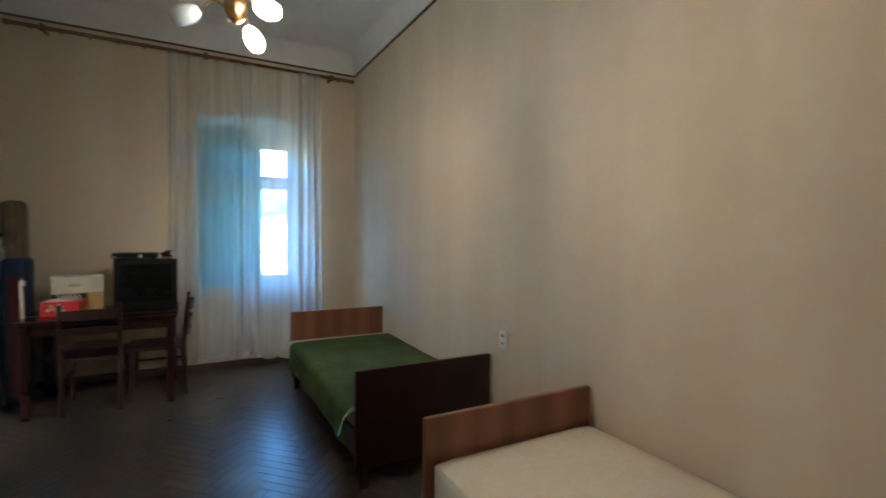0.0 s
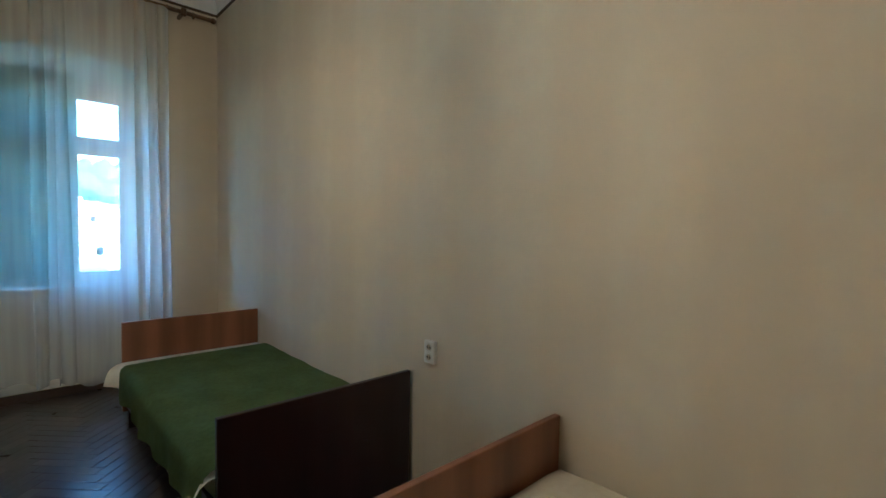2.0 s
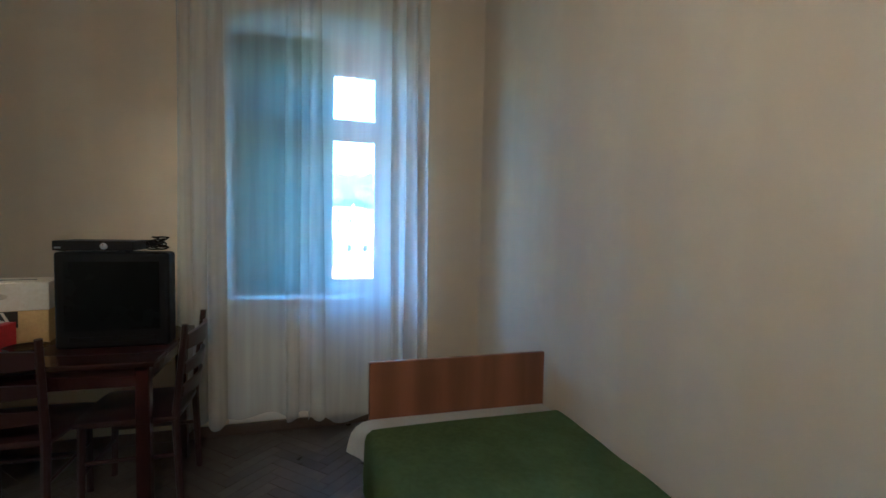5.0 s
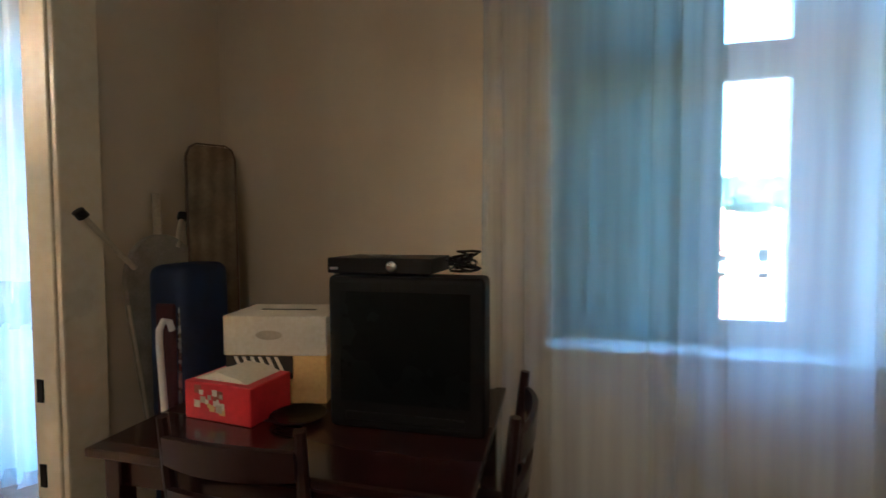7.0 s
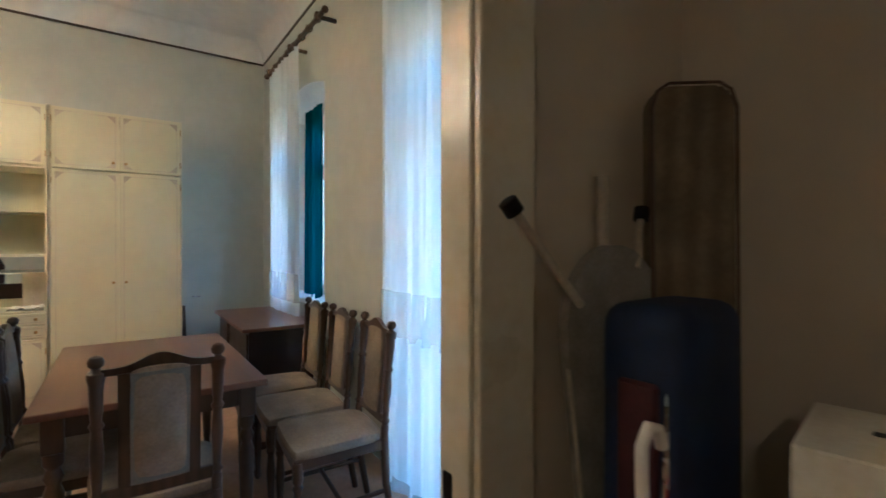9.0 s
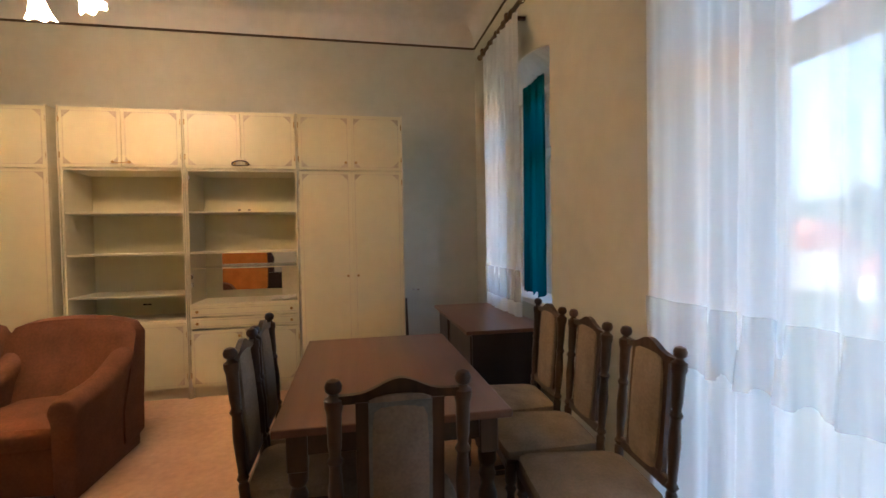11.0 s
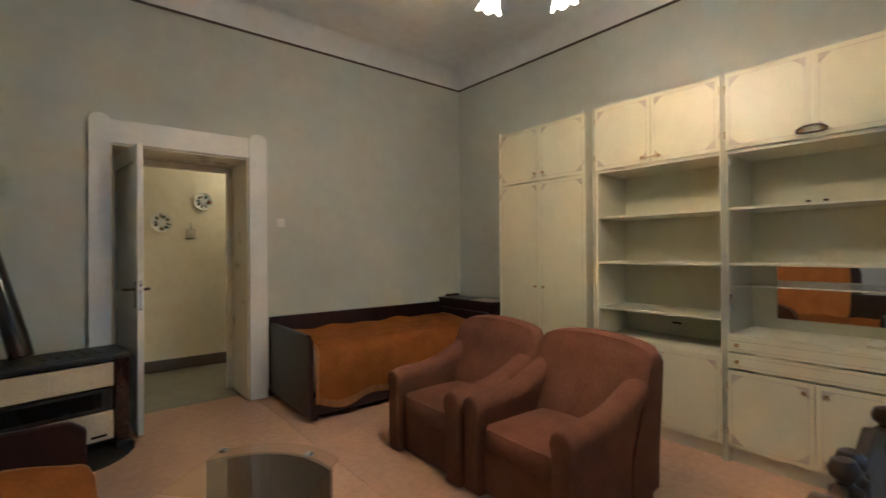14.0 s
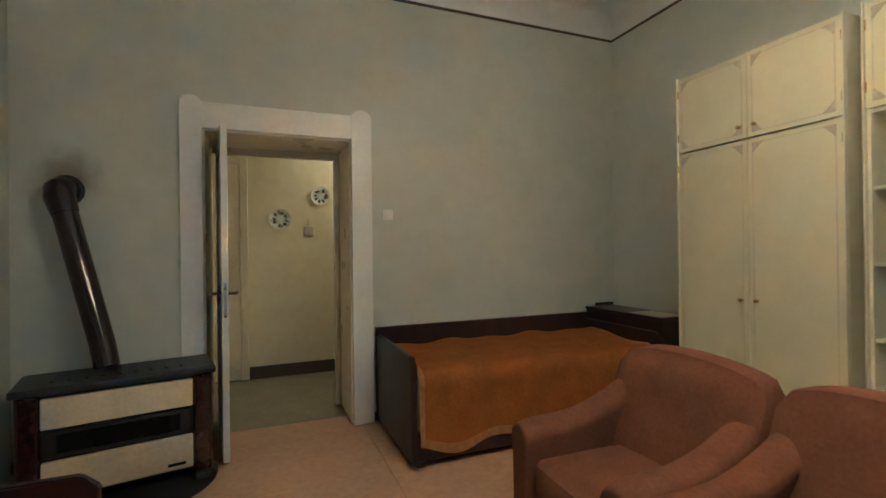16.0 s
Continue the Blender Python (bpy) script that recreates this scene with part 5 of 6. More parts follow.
# chest under the far window
ds = thing("writing_desk", "dark polished writing desk under the window", "desk", (0, 0, 0))
part("desktop", B((-5.40, 4.80, 0.725), (-4.20, 5.36, 0.75), 0.005, 2), M["table_top"], ds, "brown polished desktop")
for a, b in ((-5.36, -4.98), (-4.64, -4.245)):
    pd = part("pedestal", B((a, 4.85, 0.04), (b, 5.32, 0.725), 0.004), M["mahogany"], ds)
    for z in (0.06, 0.28, 0.50):
        part("drawer_front", B((a + 0.015, 4.838, z), (b - 0.015, 4.85, z + 0.205), 0.003), M["mahogany"], pd)
part("knee_door", B((-4.98, 4.855, 0.04), (-4.64, 4.875, 0.725)), M["mahogany"], ds)
for x in (-5.34, -5.03, -4.62, -4.30):
    part("foot", B((x, 4.87, 0), (x + 0.03, 4.90, 0.04)), M["mahogany"], ds)
    part("foot", B((x, 5.27, 0), (x + 0.03, 5.30, 0.04)), M["mahogany"], ds)


# ---- dining table and chairs ----
dt = thing("dining_table", "walnut brown dining table with turned legs", "table", (0, 0, 0))
ax0, ax1, ay0, ay1, az = -4.23, -2.90, 3.83, 4.645, 0.745
part("tabletop", B((ax0, ay0, az - 0.028), (ax1, ay1, az), 0.006, 2), M["table_top"], dt)
bm = bmesh.new()
for a, b in (((ax0 + 0.06, ay0 + 0.06), (ax1 - 0.06, ay0 + 0.082)), ((ax0 + 0.06, ay1 - 0.082), (ax1 - 0.06, ay1 - 0.06)), ((ax0 + 0.06, ay0 + 0.082), (ax0 + 0.082, ay1 - 0.082)), ((ax1 - 0.082, ay0 + 0.082), (ax1 - 0.06, ay1 - 0.082))):
    part("apron", B((*a, az - 0.115), (*b, az - 0.028)), M["oak_dark"], dt)
for x in (ax0 + 0.075, ax1 - 0.075):
    for y in (ay0 + 0.075, ay1 - 0.075):
        bm = bmesh.new()
        lathe(bm, [(0.018, 0), (0.024, 0.03), (0.017, 0.06), (0.022, 0.10), (0.030, 0.28), (0.034, 0.42), (0.022, 0.46), (0.033, 0.49), (0.022, 0.52), (0.034, 0.54), (0.034, 0.58)], Matrix.Translation((x, y, 0)), 14)
        box(bm, (x - 0.034, y - 0.034, 0.58), (x + 0.034, y + 0.034, az - 0.028), 0.004)
        part("leg", bm, M["oak_dark"], dt, smooth=True)


def dining_chair(at, turn):
    """Back towards +y of its own axes."""
    ob = thing("dining_chair", "dark carved wooden dining chair with beige upholstery", "chair", at, turn, "chairs round the dining table")
    hw = 0.178
    for s in (-1, 1):
        m = Matrix.Translation((s * hw, 0.0, 0.44)) @ Euler((radians(-4), 0, 0)).to_matrix().to_4x4()
        bm = bmesh.new()
        lathe(bm, [(0.018, -0.02), (0.019, 0.05), (0.014, 0.06), (0.022, 0.075), (0.014, 0.09), (0.017, 0.14), (0.021, 0.22), (0.016, 0.30), (0.023, 0.315), (0.015, 0.33), (0.019, 0.36), (0.021, 0.45), (0.026, 0.47), (0.026, 0.49), (0.014, 0.498), (0.012, 0.504), (0.022, 0.513), (0.024, 0.527), (0.017, 0.541), (0.004, 0.546)], m, 14)
        part("back_post", bm, M["oak_dark"], ob, smooth=True)
        bm = bmesh.new()
        tube(bm, [(s * hw, 0.05, 0), (s * hw, 0.01, 0.22), (s * hw, 0.0, 0.44)], [0.016, 0.019, 0.021], 10)
        part("rear_leg", bm, M["oak_dark"], ob, smooth=True)
        bm = bmesh.new()
        lathe(bm, [(0.013, 0), (0.018, 0.02), (0.014, 0.05), (0.022, 0.20), (0.016, 0.29), (0.024, 0.31), (0.017, 0.325), (0.024, 0.34), (0.024, 0.42)], Matrix.Translation((s * 0.195, -0.40, 0)), 12)
        part("front_leg", bm, M["oak_dark"], ob, smooth=True)
        bm = bmesh.new()
        tube(bm, [(s * 0.192, -0.39, 0.17), (s * hw, 0.015, 0.19)], 0.011, 8)
        part("stretcher", bm, M["oak_dark"], ob, smooth=True)
    bm = bmesh.new()
    tube(bm, [(-0.185, -0.2, 0.18), (0.185, -0.2, 0.18)], 0.011, 8)
    part("stretcher", bm, M["oak_dark"], ob, smooth=True)
    # crest rail with a waved top edge
    bm = bmesh.new()
    top = []
    for k in range(25):
        u = k / 12 - 1
        top.append((u * 0.165, 0.952 + 0.019 * math.cos(u * math.pi) + 0.005 * math.cos(2 * u * math.pi)))
    extrude(bm, [(-0.165, 0.915), (0.165, 0.915)] + list(reversed(top)), 1, 0.027, 0.047)
    part("crest_rail", bm, M["oak_dark"], ob)
    part("lower_rail", B((-0.165, 0.0, 0.49), (0.165, 0.022, 0.535), 0.004), M["oak_dark"], ob)
    for s in (-1, 1):
        bm = bmesh.new()
        extrude(bm, [(0.002, 0.53), (0.022, 0.53), (0.0525, 0.918), (0.0325, 0.918)], 0, s * 0.103 - 0.018, s * 0.103 + 0.018)
        part("stile", bm, M["oak_dark"], ob)
    bm = bmesh.new()
    cushion(bm, (-0.088, -0.012, 0.53), (0.088, 0.026, 0.925), 0.012, 6, 0.012)
    for v in bm.verts:
        v.co.y += (v.co.z - 0.53) * 0.08
    part("backrest", bm, M["seat_cloth"], ob, "beige upholstered back panel", True)
    bm = bmesh.new()
    extrude(bm, [(0.0215, 0.535), (0.0255, 0.535), (0.0565, 0.916), (0.0525, 0.916)], 0, -0.087, 0.087)
    part("rear_cover", bm, M["back_cloth"], ob, "grey cloth on the back of the panel")
    bm = bmesh.new()
    extrude(bm, [(-0.185, 0.02), (0.185, 0.02), (0.215, -0.42), (-0.215, -0.42)], 2, 0.385, 0.435)
    bmesh.ops.bevel(bm, geom=bm.edges[:], offset=0.005, segments=1, affect='EDGES')
    part("seat_frame", bm, M["oak_dark"], ob)
    bm = bmesh.new()
    cushion(bm, (-0.20, -0.415, 0.425), (0.20, -0.01, 0.475), 0.018, 8, 0.022)
    for v in bm.verts:
        v.co.x *= 1 - 0.14 * (v.co.y + 0.41) / 0.4 + 0.05
    part("seat", bm, M["seat_cloth"], ob, "beige upholstered seat", True)
    return ob


ch = dining_chair((-2.656, 4.222, 0), -90)
for x, turn in ((-2.88, -5), (-3.33, -4), (-3.77, -2.5)):
    copy_thing(ch, pose(x, 5.137, 0, 0, 0, turn))
for x in (-3.262, -3.672):
    copy_thing(ch, pose(x, 3.708, 0, 0, 0, 180))


# ---- armchairs ----
def armchair(at, turn):
    """Front towards +x of its own axes."""
    ob = thing("armchair", "rust brown upholstered armchair with rolled arms", "armchair", at, turn, "pair of armchairs")
    w, d = 0.755, 0.715
    bm = bmesh.new()
    cushion(bm, (0.03, 0.02, 0.008), (d - 0.03, w - 0.02, 0.33), 0.004, 6, 0.02)
    part("base", bm, M["arm_cloth"], ob, smooth=True)
    bm = bmesh.new()
    cushion(bm, (0.16, 0.125, 0.26), (d - 0.01, w - 0.125, 0.40), 0.035, 10, 0.045)
    part("seat_cushion", bm, M["arm_cloth"], ob, smooth=True)
    # backrest: leaning, bowed top, two buttons pulled in
    bm = bmesh.new()
    cushion(bm, (0.0, 0.0, 0.05), (0.20, w, 0.83), 0.02, 16, 0.05)
    for v in bm.verts:
        t = max(0, v.co.z - 0.3) / 0.55
        u = (v.co.y - w / 2) / (w / 2)
        v.co.x += -0.05 * t + (0.08 * (1 - t) - 0.075 * t) * max(0.0, min(1.0, v.co.x / 0.2))
        v.co.z += 0.030 * t * (1 - u * u) - 0.035 * t * abs(u) ** 6
        for by in (-0.20, 0.20):
            dd = (u - by) ** 2 * 5 + (v.co.z - 0.64) ** 2 * 40
            if v.co.x > 0.08:
                v.co.x -= 0.022 * math.exp(-dd * 6)
    part("backrest", bm, M["arm_cloth"], ob, smooth=True)
    for by in (-0.07, 0.07):
        bm = bmesh.new()
        bmesh.ops.create_uvsphere(bm, u_segments=10, v_segments=6, radius=0.012)
        bmesh.ops.translate(bm, verts=bm.verts, vec=(0.140, w / 2 + by, 0.64))
        part("button", bm, M["arm_cloth"], ob, smooth=True)
    for s in (0, 1):
        yc = 0.066 if s == 0 else w - 0.066
        bm = bmesh.new()
        rows = []
        n = 14
        for i in range(n + 1):
            f = i / n
            x = 0.06 + (d + 0.0 - 0.06) * f
            zt = 0.575 - 0.02 * f + 0.15 * max(0.0, 1 - f / 0.7) ** 1.8
            if f > 0.93:
                zt -= 0.012
            ring = []
            for k in range(15):
                a = math.pi * k / 14
                ring.append(bm.verts.new((x, yc + 0.076 * math.cos(a), zt - 0.075 + 0.075 * math.sin(a))))
            ring.append(bm.verts.new((x, yc - 0.060, zt - 0.135)))
            ring.append(bm.verts.new((x, yc - 0.056, 0.008)))
            ring.append(bm.verts.new((x, yc + 0.056, 0.008)))
            ring.append(bm.verts.new((x, yc + 0.060, zt - 0.135)))
            rows.append(ring)
        last = [v.co.copy() for v in rows[-1]]
        mid = Vector((d, yc, 0.29))
        for grow, s_ in ((0.012, 0.975), (0.021, 0.92), (0.026, 0.82), (0.028, 0.6)):
            rows.append([bm.verts.new((d + grow, mid.y + (c.y - mid.y) * s_, mid.z + (c.z - mid.z) * (1 - (1 - s_) * 0.35))) for c in last])
        for a, b in zip(rows, rows[1:]):
            m_ = len(a)
            for k in range(m_):
                bm.faces.new((a[k], a[(k + 1) % m_], b[(k + 1) % m_], b[k]))
        bm.faces.new(rows[0])
        bm.faces.new(list(reversed(rows[-1])))
        bmesh.ops.recalc_face_normals(bm, faces=bm.faces)
        part("armrest", bm, M["arm_cloth"], ob, smooth=True)
    for x in (0.08, d - 0.12):
        for y in (0.06, w - 0.10):
            part("foot", B((x, y, 0), (x + 0.04, y + 0.04, 0.045), 0.004), M["mahogany"], ob)
    return ob


a1 = armchair((-4.83, 1.15, 0), -1)
copy_thing(a1, pose(-4.845, 1.925, 0, 0, 0, -2))


# ---- couches with orange covers ----
def couch(at, turn, length, depth, label, back_h=0.72, end_h=0.69, top=0.60):
    """Back along y=0, open front towards +y, length along x."""
    ob = thing("daybed", label, "daybed", at, turn, "daybeds")
    part("back_panel", B((0, 0, 0.06), (length, 0.035, back_h), 0.006, 2), M["mahogany"], ob)
    for x in (0, length - 0.04):
        bm = bmesh.new()
        extrude(bm, [(0.035, 0.04), (depth, 0.04), (depth, end_h - 0.05), (depth - 0.06, end_h), (0.035, end_h)], 0, x, x + 0.04)
        bmesh.ops.bevel(bm, geom=bm.edges[:], offset=0.006, segments=2, affect='EDGES')
        part("end_panel", bm, M["mahogany"], ob)
    part("front_rail", B((0.04, depth - 0.05, 0.05), (length - 0.04, depth - 0.02, 0.20), 0.004), M["mahogany"], ob)
    bm = bmesh.new()
    cushion(bm, (0.042, 0.037, 0.20), (length - 0.042, depth - 0.03, top - 0.012), 0.01, 8, 0.05)
    part("mattress", bm, M["mattress"], ob, smooth=True)
    for x in (0.05, length - 0.1):
        for y in (0.04, depth - 0.1):
            part("foot", B((x, y, 0), (x + 0.05, y + 0.05, 0.05)), M["mahogany"], ob)
    return ob


def spread(name, m, x0, x1, y0, y1, top, low, seed, label, rise=0.0):
    """A cover lying on the couch, hanging over its front (+y) with a paler hem."""
    rg = random.Random(seed)
    ph = [rg.uniform(0, 6) for _ in range(6)]
    bm = bmesh.new()
    nx, ns = 60, 40
    L = (y1 - y0) + (top - low)
    g = []
    for i in range(nx + 1):
        u = i / nx
        row = []
        for j in range(ns + 1):
            s = L * j / ns
            r = 0.06
            flat = y1 - y0 - r
            hang = 0.03 * math.sin(u * 11 + ph[0]) + 0.018 * math.sin(u * 23 + ph[1]) + 0.03 * u
            w = 0.008 * (math.sin(u * 17 + s * 7 + ph[2]) + math.sin(u * 31 - s * 11 + ph[3]))
            if s < flat:
                p = (0, y0 + s, top + w + rise * (1 - s / flat))
            elif s < flat + r * 1.5708:
                a = (s - flat) / r
                p = (0, y0 + flat + r * math.sin(a), top - r + r * math.cos(a) + w * 0.4)
            else:
                d = s - flat - r * 1.5708
                f = d / (L - flat - r * 1.5708)
                p = (0, y1 + 0.012 + 0.012 * f * math.sin(u * 27 + ph[4]), top - r - d * (1 + 0.0) + hang * f)
            row.append((x0 + (x1 - x0) * u, p[1], p[2]))
        g.append(row)
    bm.free()
    ob = new(name)
    ob.matrix_world = m
    tagged(ob, label, "bedspread", "orange covers")
    for part_name, hem in (("cloth", False), ("hem", True)):
        pb = bmesh.new()
        vs = {}
        for i in range(nx):
            for j in range(ns):
                if (j >= ns - 2 or i < 1 or i >= nx - 1) != hem:
                    continue
                quad = []
                for ii, jj in ((i, j), (i + 1, j), (i + 1, j + 1), (i, j + 1)):
                    if (ii, jj) not in vs:
                        vs[ii, jj] = pb.verts.new(g[ii][jj])
                    quad.append(vs[ii, jj])
                pb.faces.new(quad)
        bmesh.ops.solidify(pb, geom=pb.faces[:], thickness=0.008 if not hem else 0.010)
        part(part_name, pb, M["orange_edge" if hem else "orange"], ob, "paler woven hem" if hem else "", True)
    return ob


# along the door wall: low x is the far end
couch((-5.86, YS + 0.02, 0), 0, 2.03, 0.93, "dark wooden daybed with high ends along the wall", 0.745)
spread("orange_cover", pose(-5.86, YS + 0.02, 0), 0.10, 1.975, 0.20, 0.925, 0.605, 0.13, 3, "orange woven cover hanging over the daybed", 0.03)
# along the dividing wall
couch((XD2 - 0.02, 0.99, 0), 90, 1.95, 0.86, "dark wooden daybed along the partition wall", 0.74, 0.545, 0.33)
spread("orange_cover", pose(XD2 - 0.02, 0.99, 0, 0, 0, 90), 0.045, 1.88, 0.10, 0.88, 0.345, 0.12, 7, "orange woven cover on the low daybed", 0.09)

bm = bmesh.new()
extrude(bm, [(1.02, 0.745), (2.62, 0.745), (2.62, 1.02), (2.57, 1.13), (2.45, 1.20), (1.02, 1.20)], 0, XD2 - 0.075, XD2 - 0.022)
bk = thing("back_cushion", "tall back cushion of the low daybed under an orange cover", "cushion", (0, 0, 0))
part("frame", bm, M["mahogany"], bk, "dark rounded wooden frame")
bm = bmesh.new()
cushion(bm, (XD2 - 0.14, 1.03, 0.42), (XD2 - 0.076, 2.50, 1.21), 0.02, 12, 0.025)
part("cover", bm, M["orange"], bk, "orange woven cover", True)

# corner chest with a pale cloth, beside the daybed
cc = thing("corner_chest", "dark low bedside chest in the room corner", "chest", (0, 0, 0))
part("body", B((-6.18, YS + 0.02, 0.05), (-5.875, 0.36, 0.77), 0.005), M["mahogany"], cc)
part("top_board", B((-6.185, YS + 0.018, 0.77), (-5.865, 0.375, 0.795), 0.004, 2), M["mahogany"], cc)
part("back_ledge", B((-6.185, YS + 0.018, 0.795), (-5.98, YS + 0.04, 0.822), 0.003), M["mahogany"], cc)
part("plinth", B((-6.17, YS + 0.03, 0), (-5.89, 0.34, 0.05)), M["mahogany"], cc)
single("white_paper", B((-6.14, 0.0, 0.7955), (-5.90, 0.33, 0.7985)), M["white_card"], "sheet of pale paper lying on the chest", "paper")


# ---- low table with glass top ----
p0, p1 = Vector((-2.865, 1.605)), Vector((-3.25, 2.03))
e = (p1 - p0).normalized()
nrm = Vector((-e.y, e.x))
if nrm.dot(Vector((-1, -1))) < 0:
    nrm = -nrm
arc = []
for k in range(13):
    u = k / 12
    arc.append(p0 + (p1 - p0) * u + nrm * 0.12 * (1 - (2 * u - 1) ** 2))
ct = thing("coffee_table", "low glass topped table on a bent brown wooden panel", "coffee table", (0, 0, 0))
bm = bmesh.new()
extrude(bm, [tuple(p) for p in arc] + [tuple(p - nrm * 0.025) for p in reversed(arc)], 2, 0.0, 0.428)
part("curved_panel", bm, M["smoke_wood"], ct)
bm = bmesh.new()
extrude(bm, [tuple(p + nrm * 0.07) for p in arc] + [tuple(p1 - nrm * 0.30), tuple(p0 - nrm * 0.30)], 2, 0.430, 0.440)
part("glass_top", bm, M["smoke_glass"], ct, "clear glass top")
bm = bmesh.new()
extrude(bm, [tuple(p - nrm * 0.026) for p in arc] + [tuple(p - nrm * 0.046) for p in reversed(arc)], 2, 0.0, 0.03)
part("foot_rail", bm, M["smoke_wood"], ct)
for q in ((-2.93, 1.575), (-3.215, 1.868)):
    bm = bmesh.new()
    lathe(bm, [(0.022, 0.440), (0.022, 0.446), (0.014, 0.450), (0.004, 0.452)], Matrix.Translation((q[0], q[1], 0)), 16)
    part("chrome_disc", bm, M["steel"], ct, "chrome glass holder", True)


# ---- stove ----
st = thing("gas_stove_heater", "brown and cream enamelled room stove on a dark plate", "stove", (-2.235, -0.17, 0), 0)
st.matrix_world = pose(-2.235, -0.16, 0, 0, 0, 12)
w, d = 0.40, 0.19
for s in (-1, 1):
    part("side_panel", B((s * w - 0.05, -d, 0.04), (s * w + 0.05, d - 0.005, 0.625), 0.02, 3), M["stove_brown"], st, "mottled brown enamel side", True)
    part("foot", B((s * w - 0.05, -d + 0.02, 0), (s * w + 0.05, d + 0.04, 0.045), 0.012, 2), M["stove_black"], st)
part("body", B((-w + 0.05, -d + 0.01, 0.06), (w - 0.05, d - 0.03, 0.61)), M["stove_black"], st)
part("top_plate", B((-w - 0.07, -d - 0.01, 0.62), (w + 0.07, d + 0.02, 0.66), 0.012, 2), M["stove_black"], st, "black cast iron top")
bm = bmesh.new()
for k in range(9):
    x = -0.30 + k * 0.075
    box(bm, (x, -0.14, 0.66), (x + 0.02, 0.10, 0.667), 0.002)
part("grille", bm, M["stove_black"], st)
part("upper_panel", B((-w + 0.055, d - 0.03, 0.44), (w - 0.055, d + 0.008, 0.60), 0.008, 2), M["stove_cream"], st, "cream enamel panel")
part("lower_panel", B((-w + 0.055, d - 0.03, 0.08), (w - 0.055, d + 0.005, 0.27), 0.008, 2), M["stove_cream"], st, "cream enamel drawer panel")
part("window_frame", B((-w + 0.06, d - 0.03, 0.285), (w - 0.06, d - 0.004, 0.425), 0.006), M["stove_black"], st)
part("stove_window", B((-w + 0.12, d - 0.006, 0.305), (w - 0.12, d + 0.001, 0.405), 0.004), M["screen"], st, "dark mica window")
part("badge", B((-w + 0.095, d + 0.005, 0.105), (-w + 0.185, d + 0.008, 0.122)), M["black_plastic"], st, "small dark badge")
# stove pipe to the wall
sp = thing("stove_pipe", "dark brown enamelled stove pipe running to the wall", "stove pipe", (0, 0, 0))
bm = bmesh.new()
tube(bm, [(-2.13, -0.27, 0.667), (-2.10, -0.30, 0.80), (-1.885, -0.40, 1.62)], 0.068, 20)
part("pipe", bm, M["pipe_enamel"], sp, smooth=True)
bm = bmesh.new()
tube(bm, [(-1.893, -0.396, 1.595), (-1.862, -0.405, 1.69), (-1.855, -0.43, 1.735), (-1.85, -0.48, 1.75), (-1.85, -0.549, 1.75)], [0.073, 0.080, 0.082, 0.080, 0.078], 20)
part("elbow", bm, M["pipe_enamel"], sp, smooth=True)
bm = bmesh.new()
lathe(bm, [(0.098, 0), (0.10, 0.004), (0.07, 0.010)], Matrix.Translation((-1.85, YS, 1.75)) @ Euler((radians(-90), 0, 0)).to_matrix().to_4x4(), 24)
part("wall_collar", bm, M["stove_black"], sp, smooth=True)
bm = bmesh.new()
extrude(bm, [(-2.72 + 0.40 + 0.42 * math.cos(k * 0.2618) * 1.0, -0.10 + 0.42 * math.sin(k * 0.2618)) for k in range(24)], 2, 0.0, 0.006)
single("floor_plate", bm, M["stove_black"], "dark metal plate on the floor before the stove", "floor plate")

# switch and hall things
sw = thing("light_switch", "white wall switch beside the door", "switch", (-3.945, YS, 1.63))
part("plate", B((-0.042, 0, -0.042), (0.042, 0.012, 0.042), 0.005, 2), M["white_plastic"], sw)
part("rocker", B((-0.024, 0.012, -0.028), (0.024, 0.017, 0.028), 0.003), M["white_plastic"], sw)


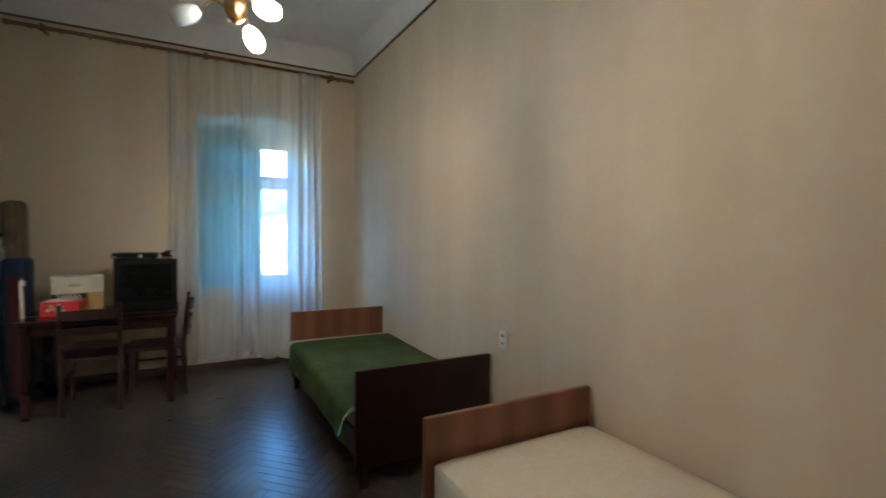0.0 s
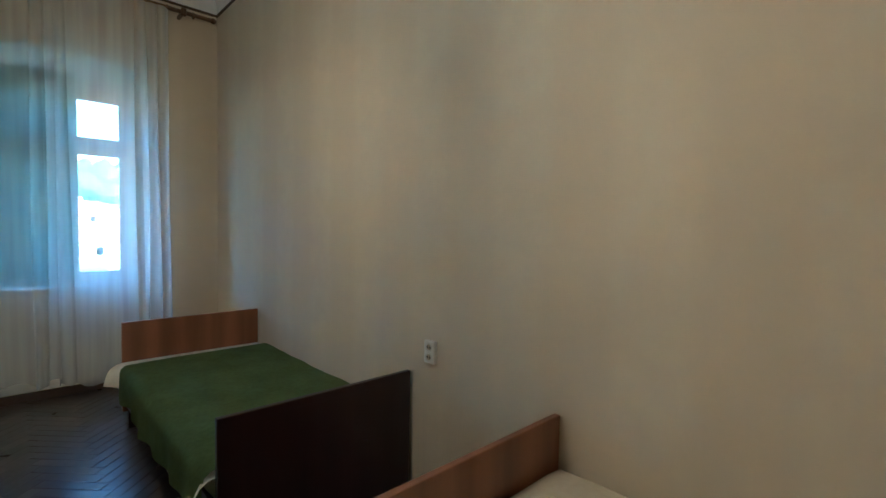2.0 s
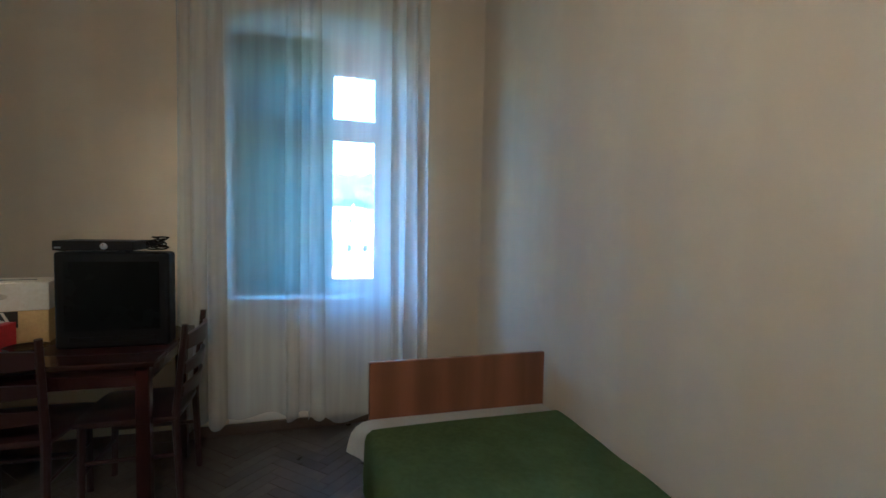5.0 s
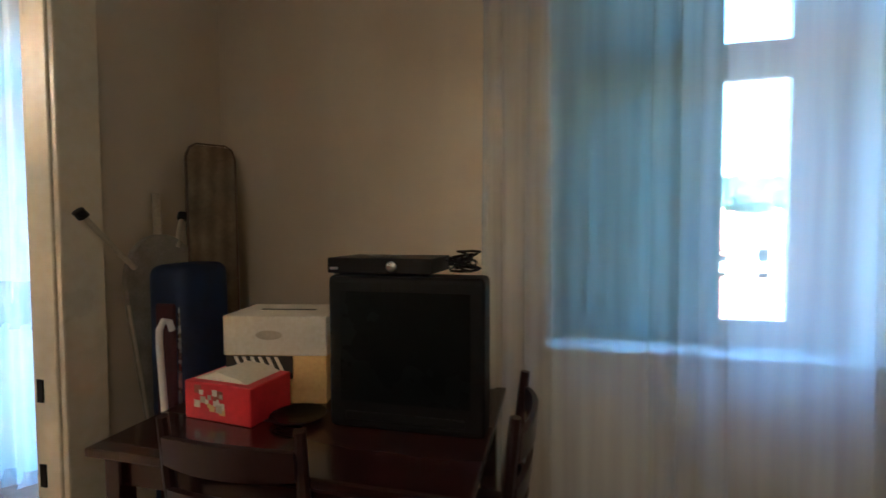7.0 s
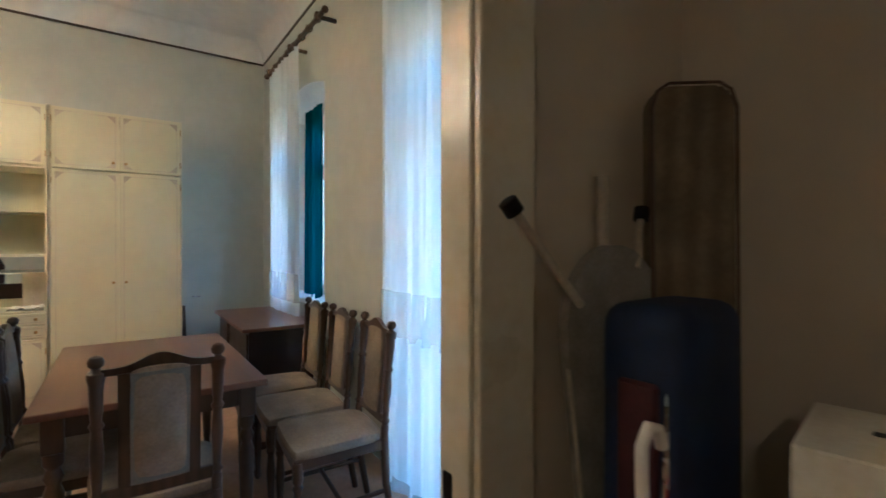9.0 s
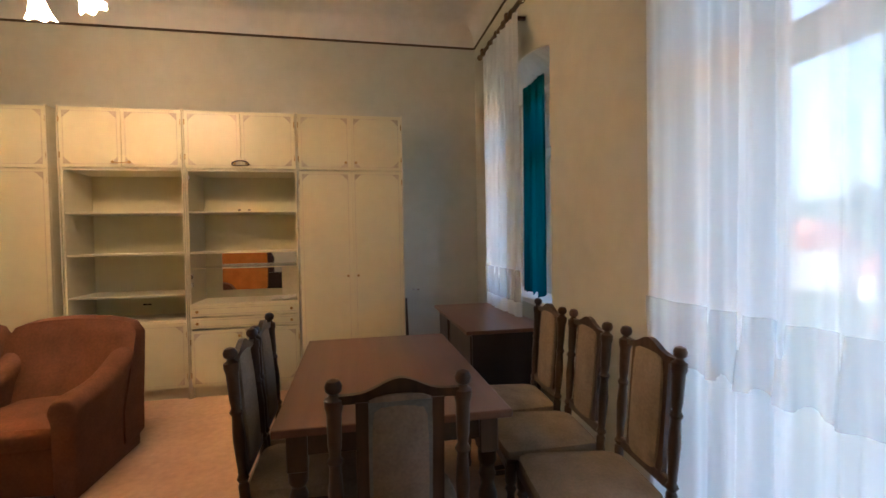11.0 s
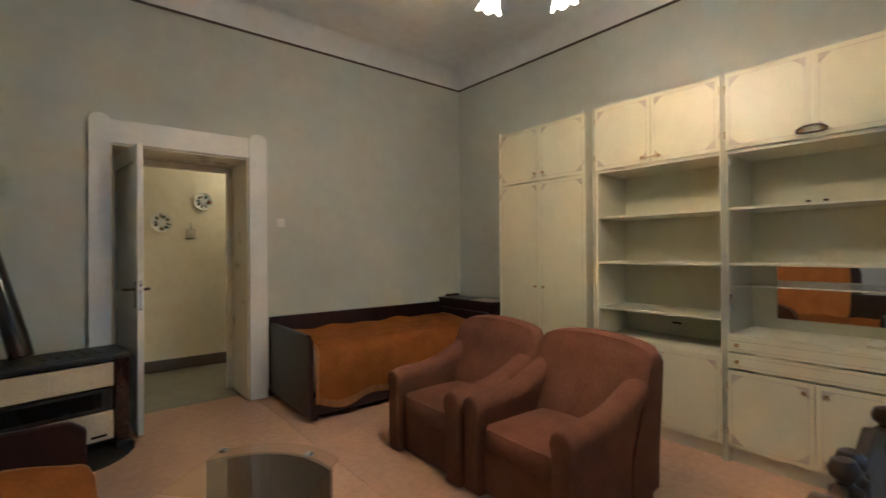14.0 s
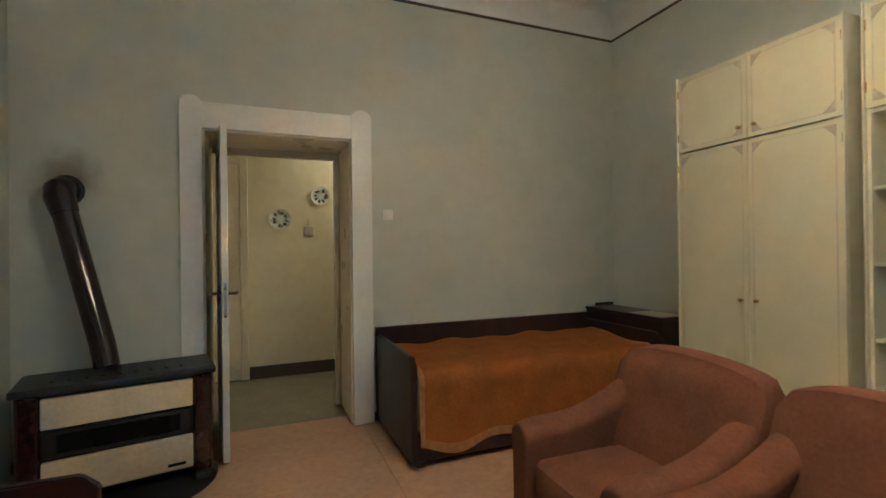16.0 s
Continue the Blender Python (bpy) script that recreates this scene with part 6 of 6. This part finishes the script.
def wall_plate(x, z, r, seed):
    ob = thing("wall_plate", "painted ceramic plate hung on the hall wall", "plate", (x, HY, z), 0, "plates on the hall wall")
    bm = bmesh.new()
    lathe(bm, [(r * 0.5, 0.002), (r * 0.6, 0.012), (r, 0.028), (r, 0.032), (r * 0.6, 0.018), (r * 0.55, 0.010), (0.001, 0.009)], Euler((radians(-90), 0, 0)).to_matrix().to_4x4(), 28)
    part("dish", bm, M["plate"], ob, smooth=True)
    rl = random.Random(seed + 40)
    for k in range(9):
        t = k / 9 * 2 * math.pi + rl.uniform(-0.25, 0.25)
        ca, sa = math.cos(t), math.sin(t)
        lo, hi, wd = r * rl.uniform(0.30, 0.42), r * rl.uniform(0.76, 0.90), r * rl.uniform(0.12, 0.2)
        out = [(lo, 0), ((lo + hi) / 2, wd), (hi, wd * rl.uniform(-0.5, 0.5)), ((lo + hi) / 2, -wd)]
        bm = bmesh.new()
        extrude(bm, [(p * ca - q * sa, p * sa + q * ca) for p, q in out], 1, 0.012, 0.0275)
        part("painted_leaf", bm, M["deco_c"] if k % 3 else M["deco_a"], ob)
    rg = random.Random(seed)
    for k in range(4):
        a = k / 4 * 2 * math.pi + rg.uniform(-0.2, 0.2)
        rr = r * rg.uniform(0.66, 0.78)
        bm = bmesh.new()
        lathe(bm, [(r * 0.16, 0), (r * 0.13, 0.003)], Matrix.Translation((rr * math.cos(a), 0.0275, rr * math.sin(a))) @ Euler((radians(-90), 0, 0)).to_matrix().to_4x4(), 8)
        part("painted_flower", bm, M[rg.choice(["plate", "plate", "deco_b", "deco_d"])], ob)
    bm = bmesh.new()
    lathe(bm, [(r * 0.34, 0), (r * 0.28, 0.003)], Matrix.Translation((0, 0.0105, 0)) @ Euler((radians(-90), 0, 0)).to_matrix().to_4x4(), 10)
    part("painted_centre", bm, M["plate"], ob)


wall_plate(-3.19, 1.70, 0.115, 1)
wall_plate(-3.62, 1.965, 0.105, 2)
ho = thing("key_board", "small pale key holder on the hall wall", "key holder", (-3.49, HY, 1.58))
part("board", B((-0.05, 0, -0.06), (0.05, 0.014, 0.05), 0.004), M["unit_deco"], ho)
bm = bmesh.new()
tube(bm, [(0, 0.007, 0.05), (0.0, 0.007, 0.13)], 0.004, 6)
part("hanger", bm, M["unit_deco"], ho)


# ---- chandelier ----
cx, cy, cz = CHAND
cl = thing("chandelier", "five armed chandelier with frilled glass flower shades", "chandelier", (cx, cy, 0))
bm = bmesh.new()
lathe(bm, [(0.06, TOP), (0.06, TOP - 0.02), (0.02, TOP - 0.06)], None, 16)
tube(bm, [(0, 0, TOP - 0.05), (0, 0, cz + 0.2)], 0.008)
part("stem", bm, M["brass"], cl, smooth=True)
bm = bmesh.new()
lathe(bm, [(0.004, cz - 0.07), (0.012, cz - 0.06), (0.02, cz - 0.04), (0.055, cz + 0.0), (0.06, cz + 0.05), (0.03, cz + 0.1), (0.015, cz + 0.2)], None, 18)
part("hub", bm, M["oak_dark"], cl, "turned wooden hub", True)
for k in range(5):
    a = radians(72 * k + 45)
    dv = Vector((math.cos(a), math.sin(a), 0))
    bm = bmesh.new()
    tube(bm, [Vector((0, 0, cz + 0.04)) + dv * 0.05, Vector((0, 0, cz + 0.03)) + dv * 0.15, Vector((0, 0, cz + 0.07)) + dv * 0.24, Vector((0, 0, cz + 0.06)) + dv * 0.28], 0.007)
    part("arm", bm, M["brass"], cl, smooth=True)
    base = Vector((0, 0, cz + 0.05)) + dv * 0.288
    m = Matrix.Translation(base) @ (dv * 0.45 + Vector((0, 0, -0.9))).to_track_quat('Z', 'Y').to_matrix().to_4x4() @ Matrix.Scale(1.14, 4)
    bm = bmesh.new()
    prof = [(0.016, 0), (0.030, 0.02), (0.040, 0.05), (0.046, 0.075), (0.062, 0.105)]
    steps = 36
    rings = []
    for r, z in prof:
        f = (z / 0.105) ** 2
        rings.append([bm.verts.new(m @ Vector((r * (1 + 0.10 * f * math.cos(6 * t)) * math.cos(t), r * (1 + 0.10 * f * math.cos(6 * t)) * math.sin(t), z + 0.008 * f * math.cos(6 * t)))) for t in [2 * math.pi * i / steps for i in range(steps)]])
    for p, q in zip(rings, rings[1:]):
        for i in range(steps):
            bm.faces.new((p[i], p[(i + 1) % steps], q[(i + 1) % steps], q[i]))
    bmesh.ops.solidify(bm, geom=bm.faces[:], thickness=0.003)
    part("shade", bm, M["shade_glow"], cl, "lit frilled glass shade", True)
    lamp("chandelier_bulb", 'POINT', Matrix.Translation(Vector((cx, cy, 0)) + Vector(m @ Vector((0, 0, 0.092)))), BULB_W, WARM, radius=0.03)


# ---- parquet of the bedroom: herringbone blocks, each lying a little differently ----
def parquet(floor, x0, x1, y0, y1):
    """Blocks of 0.36 x 0.072 m in herringbone; those beside the beds and before the window are pieces of their own."""
    L, W, H = 0.36, 0.072, 0.006
    bm = box(bmesh.new(), (-L / 2 + 0.0006, -W / 2 + 0.0006, 0), (L / 2 - 0.0006, W / 2 - 0.0006, H), 0.0012)
    block = bpy.data.meshes.new("parquet_block")
    bm.to_mesh(block)
    block.materials.append(M["bed_floor"])
    vs = [v.co.copy() for v in bm.verts]
    fs = [[v.index for v in f.verts] for f in bm.faces]
    bm.free()
    rg = random.Random(21)
    verts, faces, single_n = [], [], 0
    turn45 = Matrix.Rotation(radians(45), 4, 'Z')
    n = int(L / W)
    mid = Vector(((x0 + x1) / 2, (y0 + y1) / 2, 0))
    for col in range(-16, 17):
        for row in range(-56, 57):
            for flat in (0, 1):
                # the step (W, W) walks along a stair; the column step is two block lengths
                bx = row * W + col * L * 1.0
                by = row * W - col * L * 1.0
                c = Vector((bx + L / 2, by + W / 2, 0)) if flat else Vector((bx + W / 2, by + W + L / 2, 0))
                p = mid + turn45 @ c
                if not (x0 + 0.14 < p.x < x1 - 0.14 and y0 + 0.14 < p.y < y1 - 0.14):
                    continue
                m = Matrix.Translation(p) @ Euler((rg.gauss(0, 0.006), rg.gauss(0, 0.0016), radians(45 if flat else 135))).to_matrix().to_4x4()
                if -0.15 < p.x < 0.85 and 2.4 < p.y < 5.2 and single_n < 300:
                    ob = new("parquet_block", block)
                    ob.matrix_world = m
                    ob.parent = floor
                    single_n += 1
                else:
                    k = len(verts)
                    verts += [tuple(m @ v) for v in vs]
                    faces += [[k + i for i in f] for f in fs]
    me = bpy.data.meshes.new("parquet_field")
    me.from_pydata(verts, [], faces)
    me.materials.append(M["bed_floor"])
    ob = new("parquet_field", me)
    ob.parent = floor
    ob["kind"] = "stuff"


parquet(floor_bed, XD, XE, YS, YN)
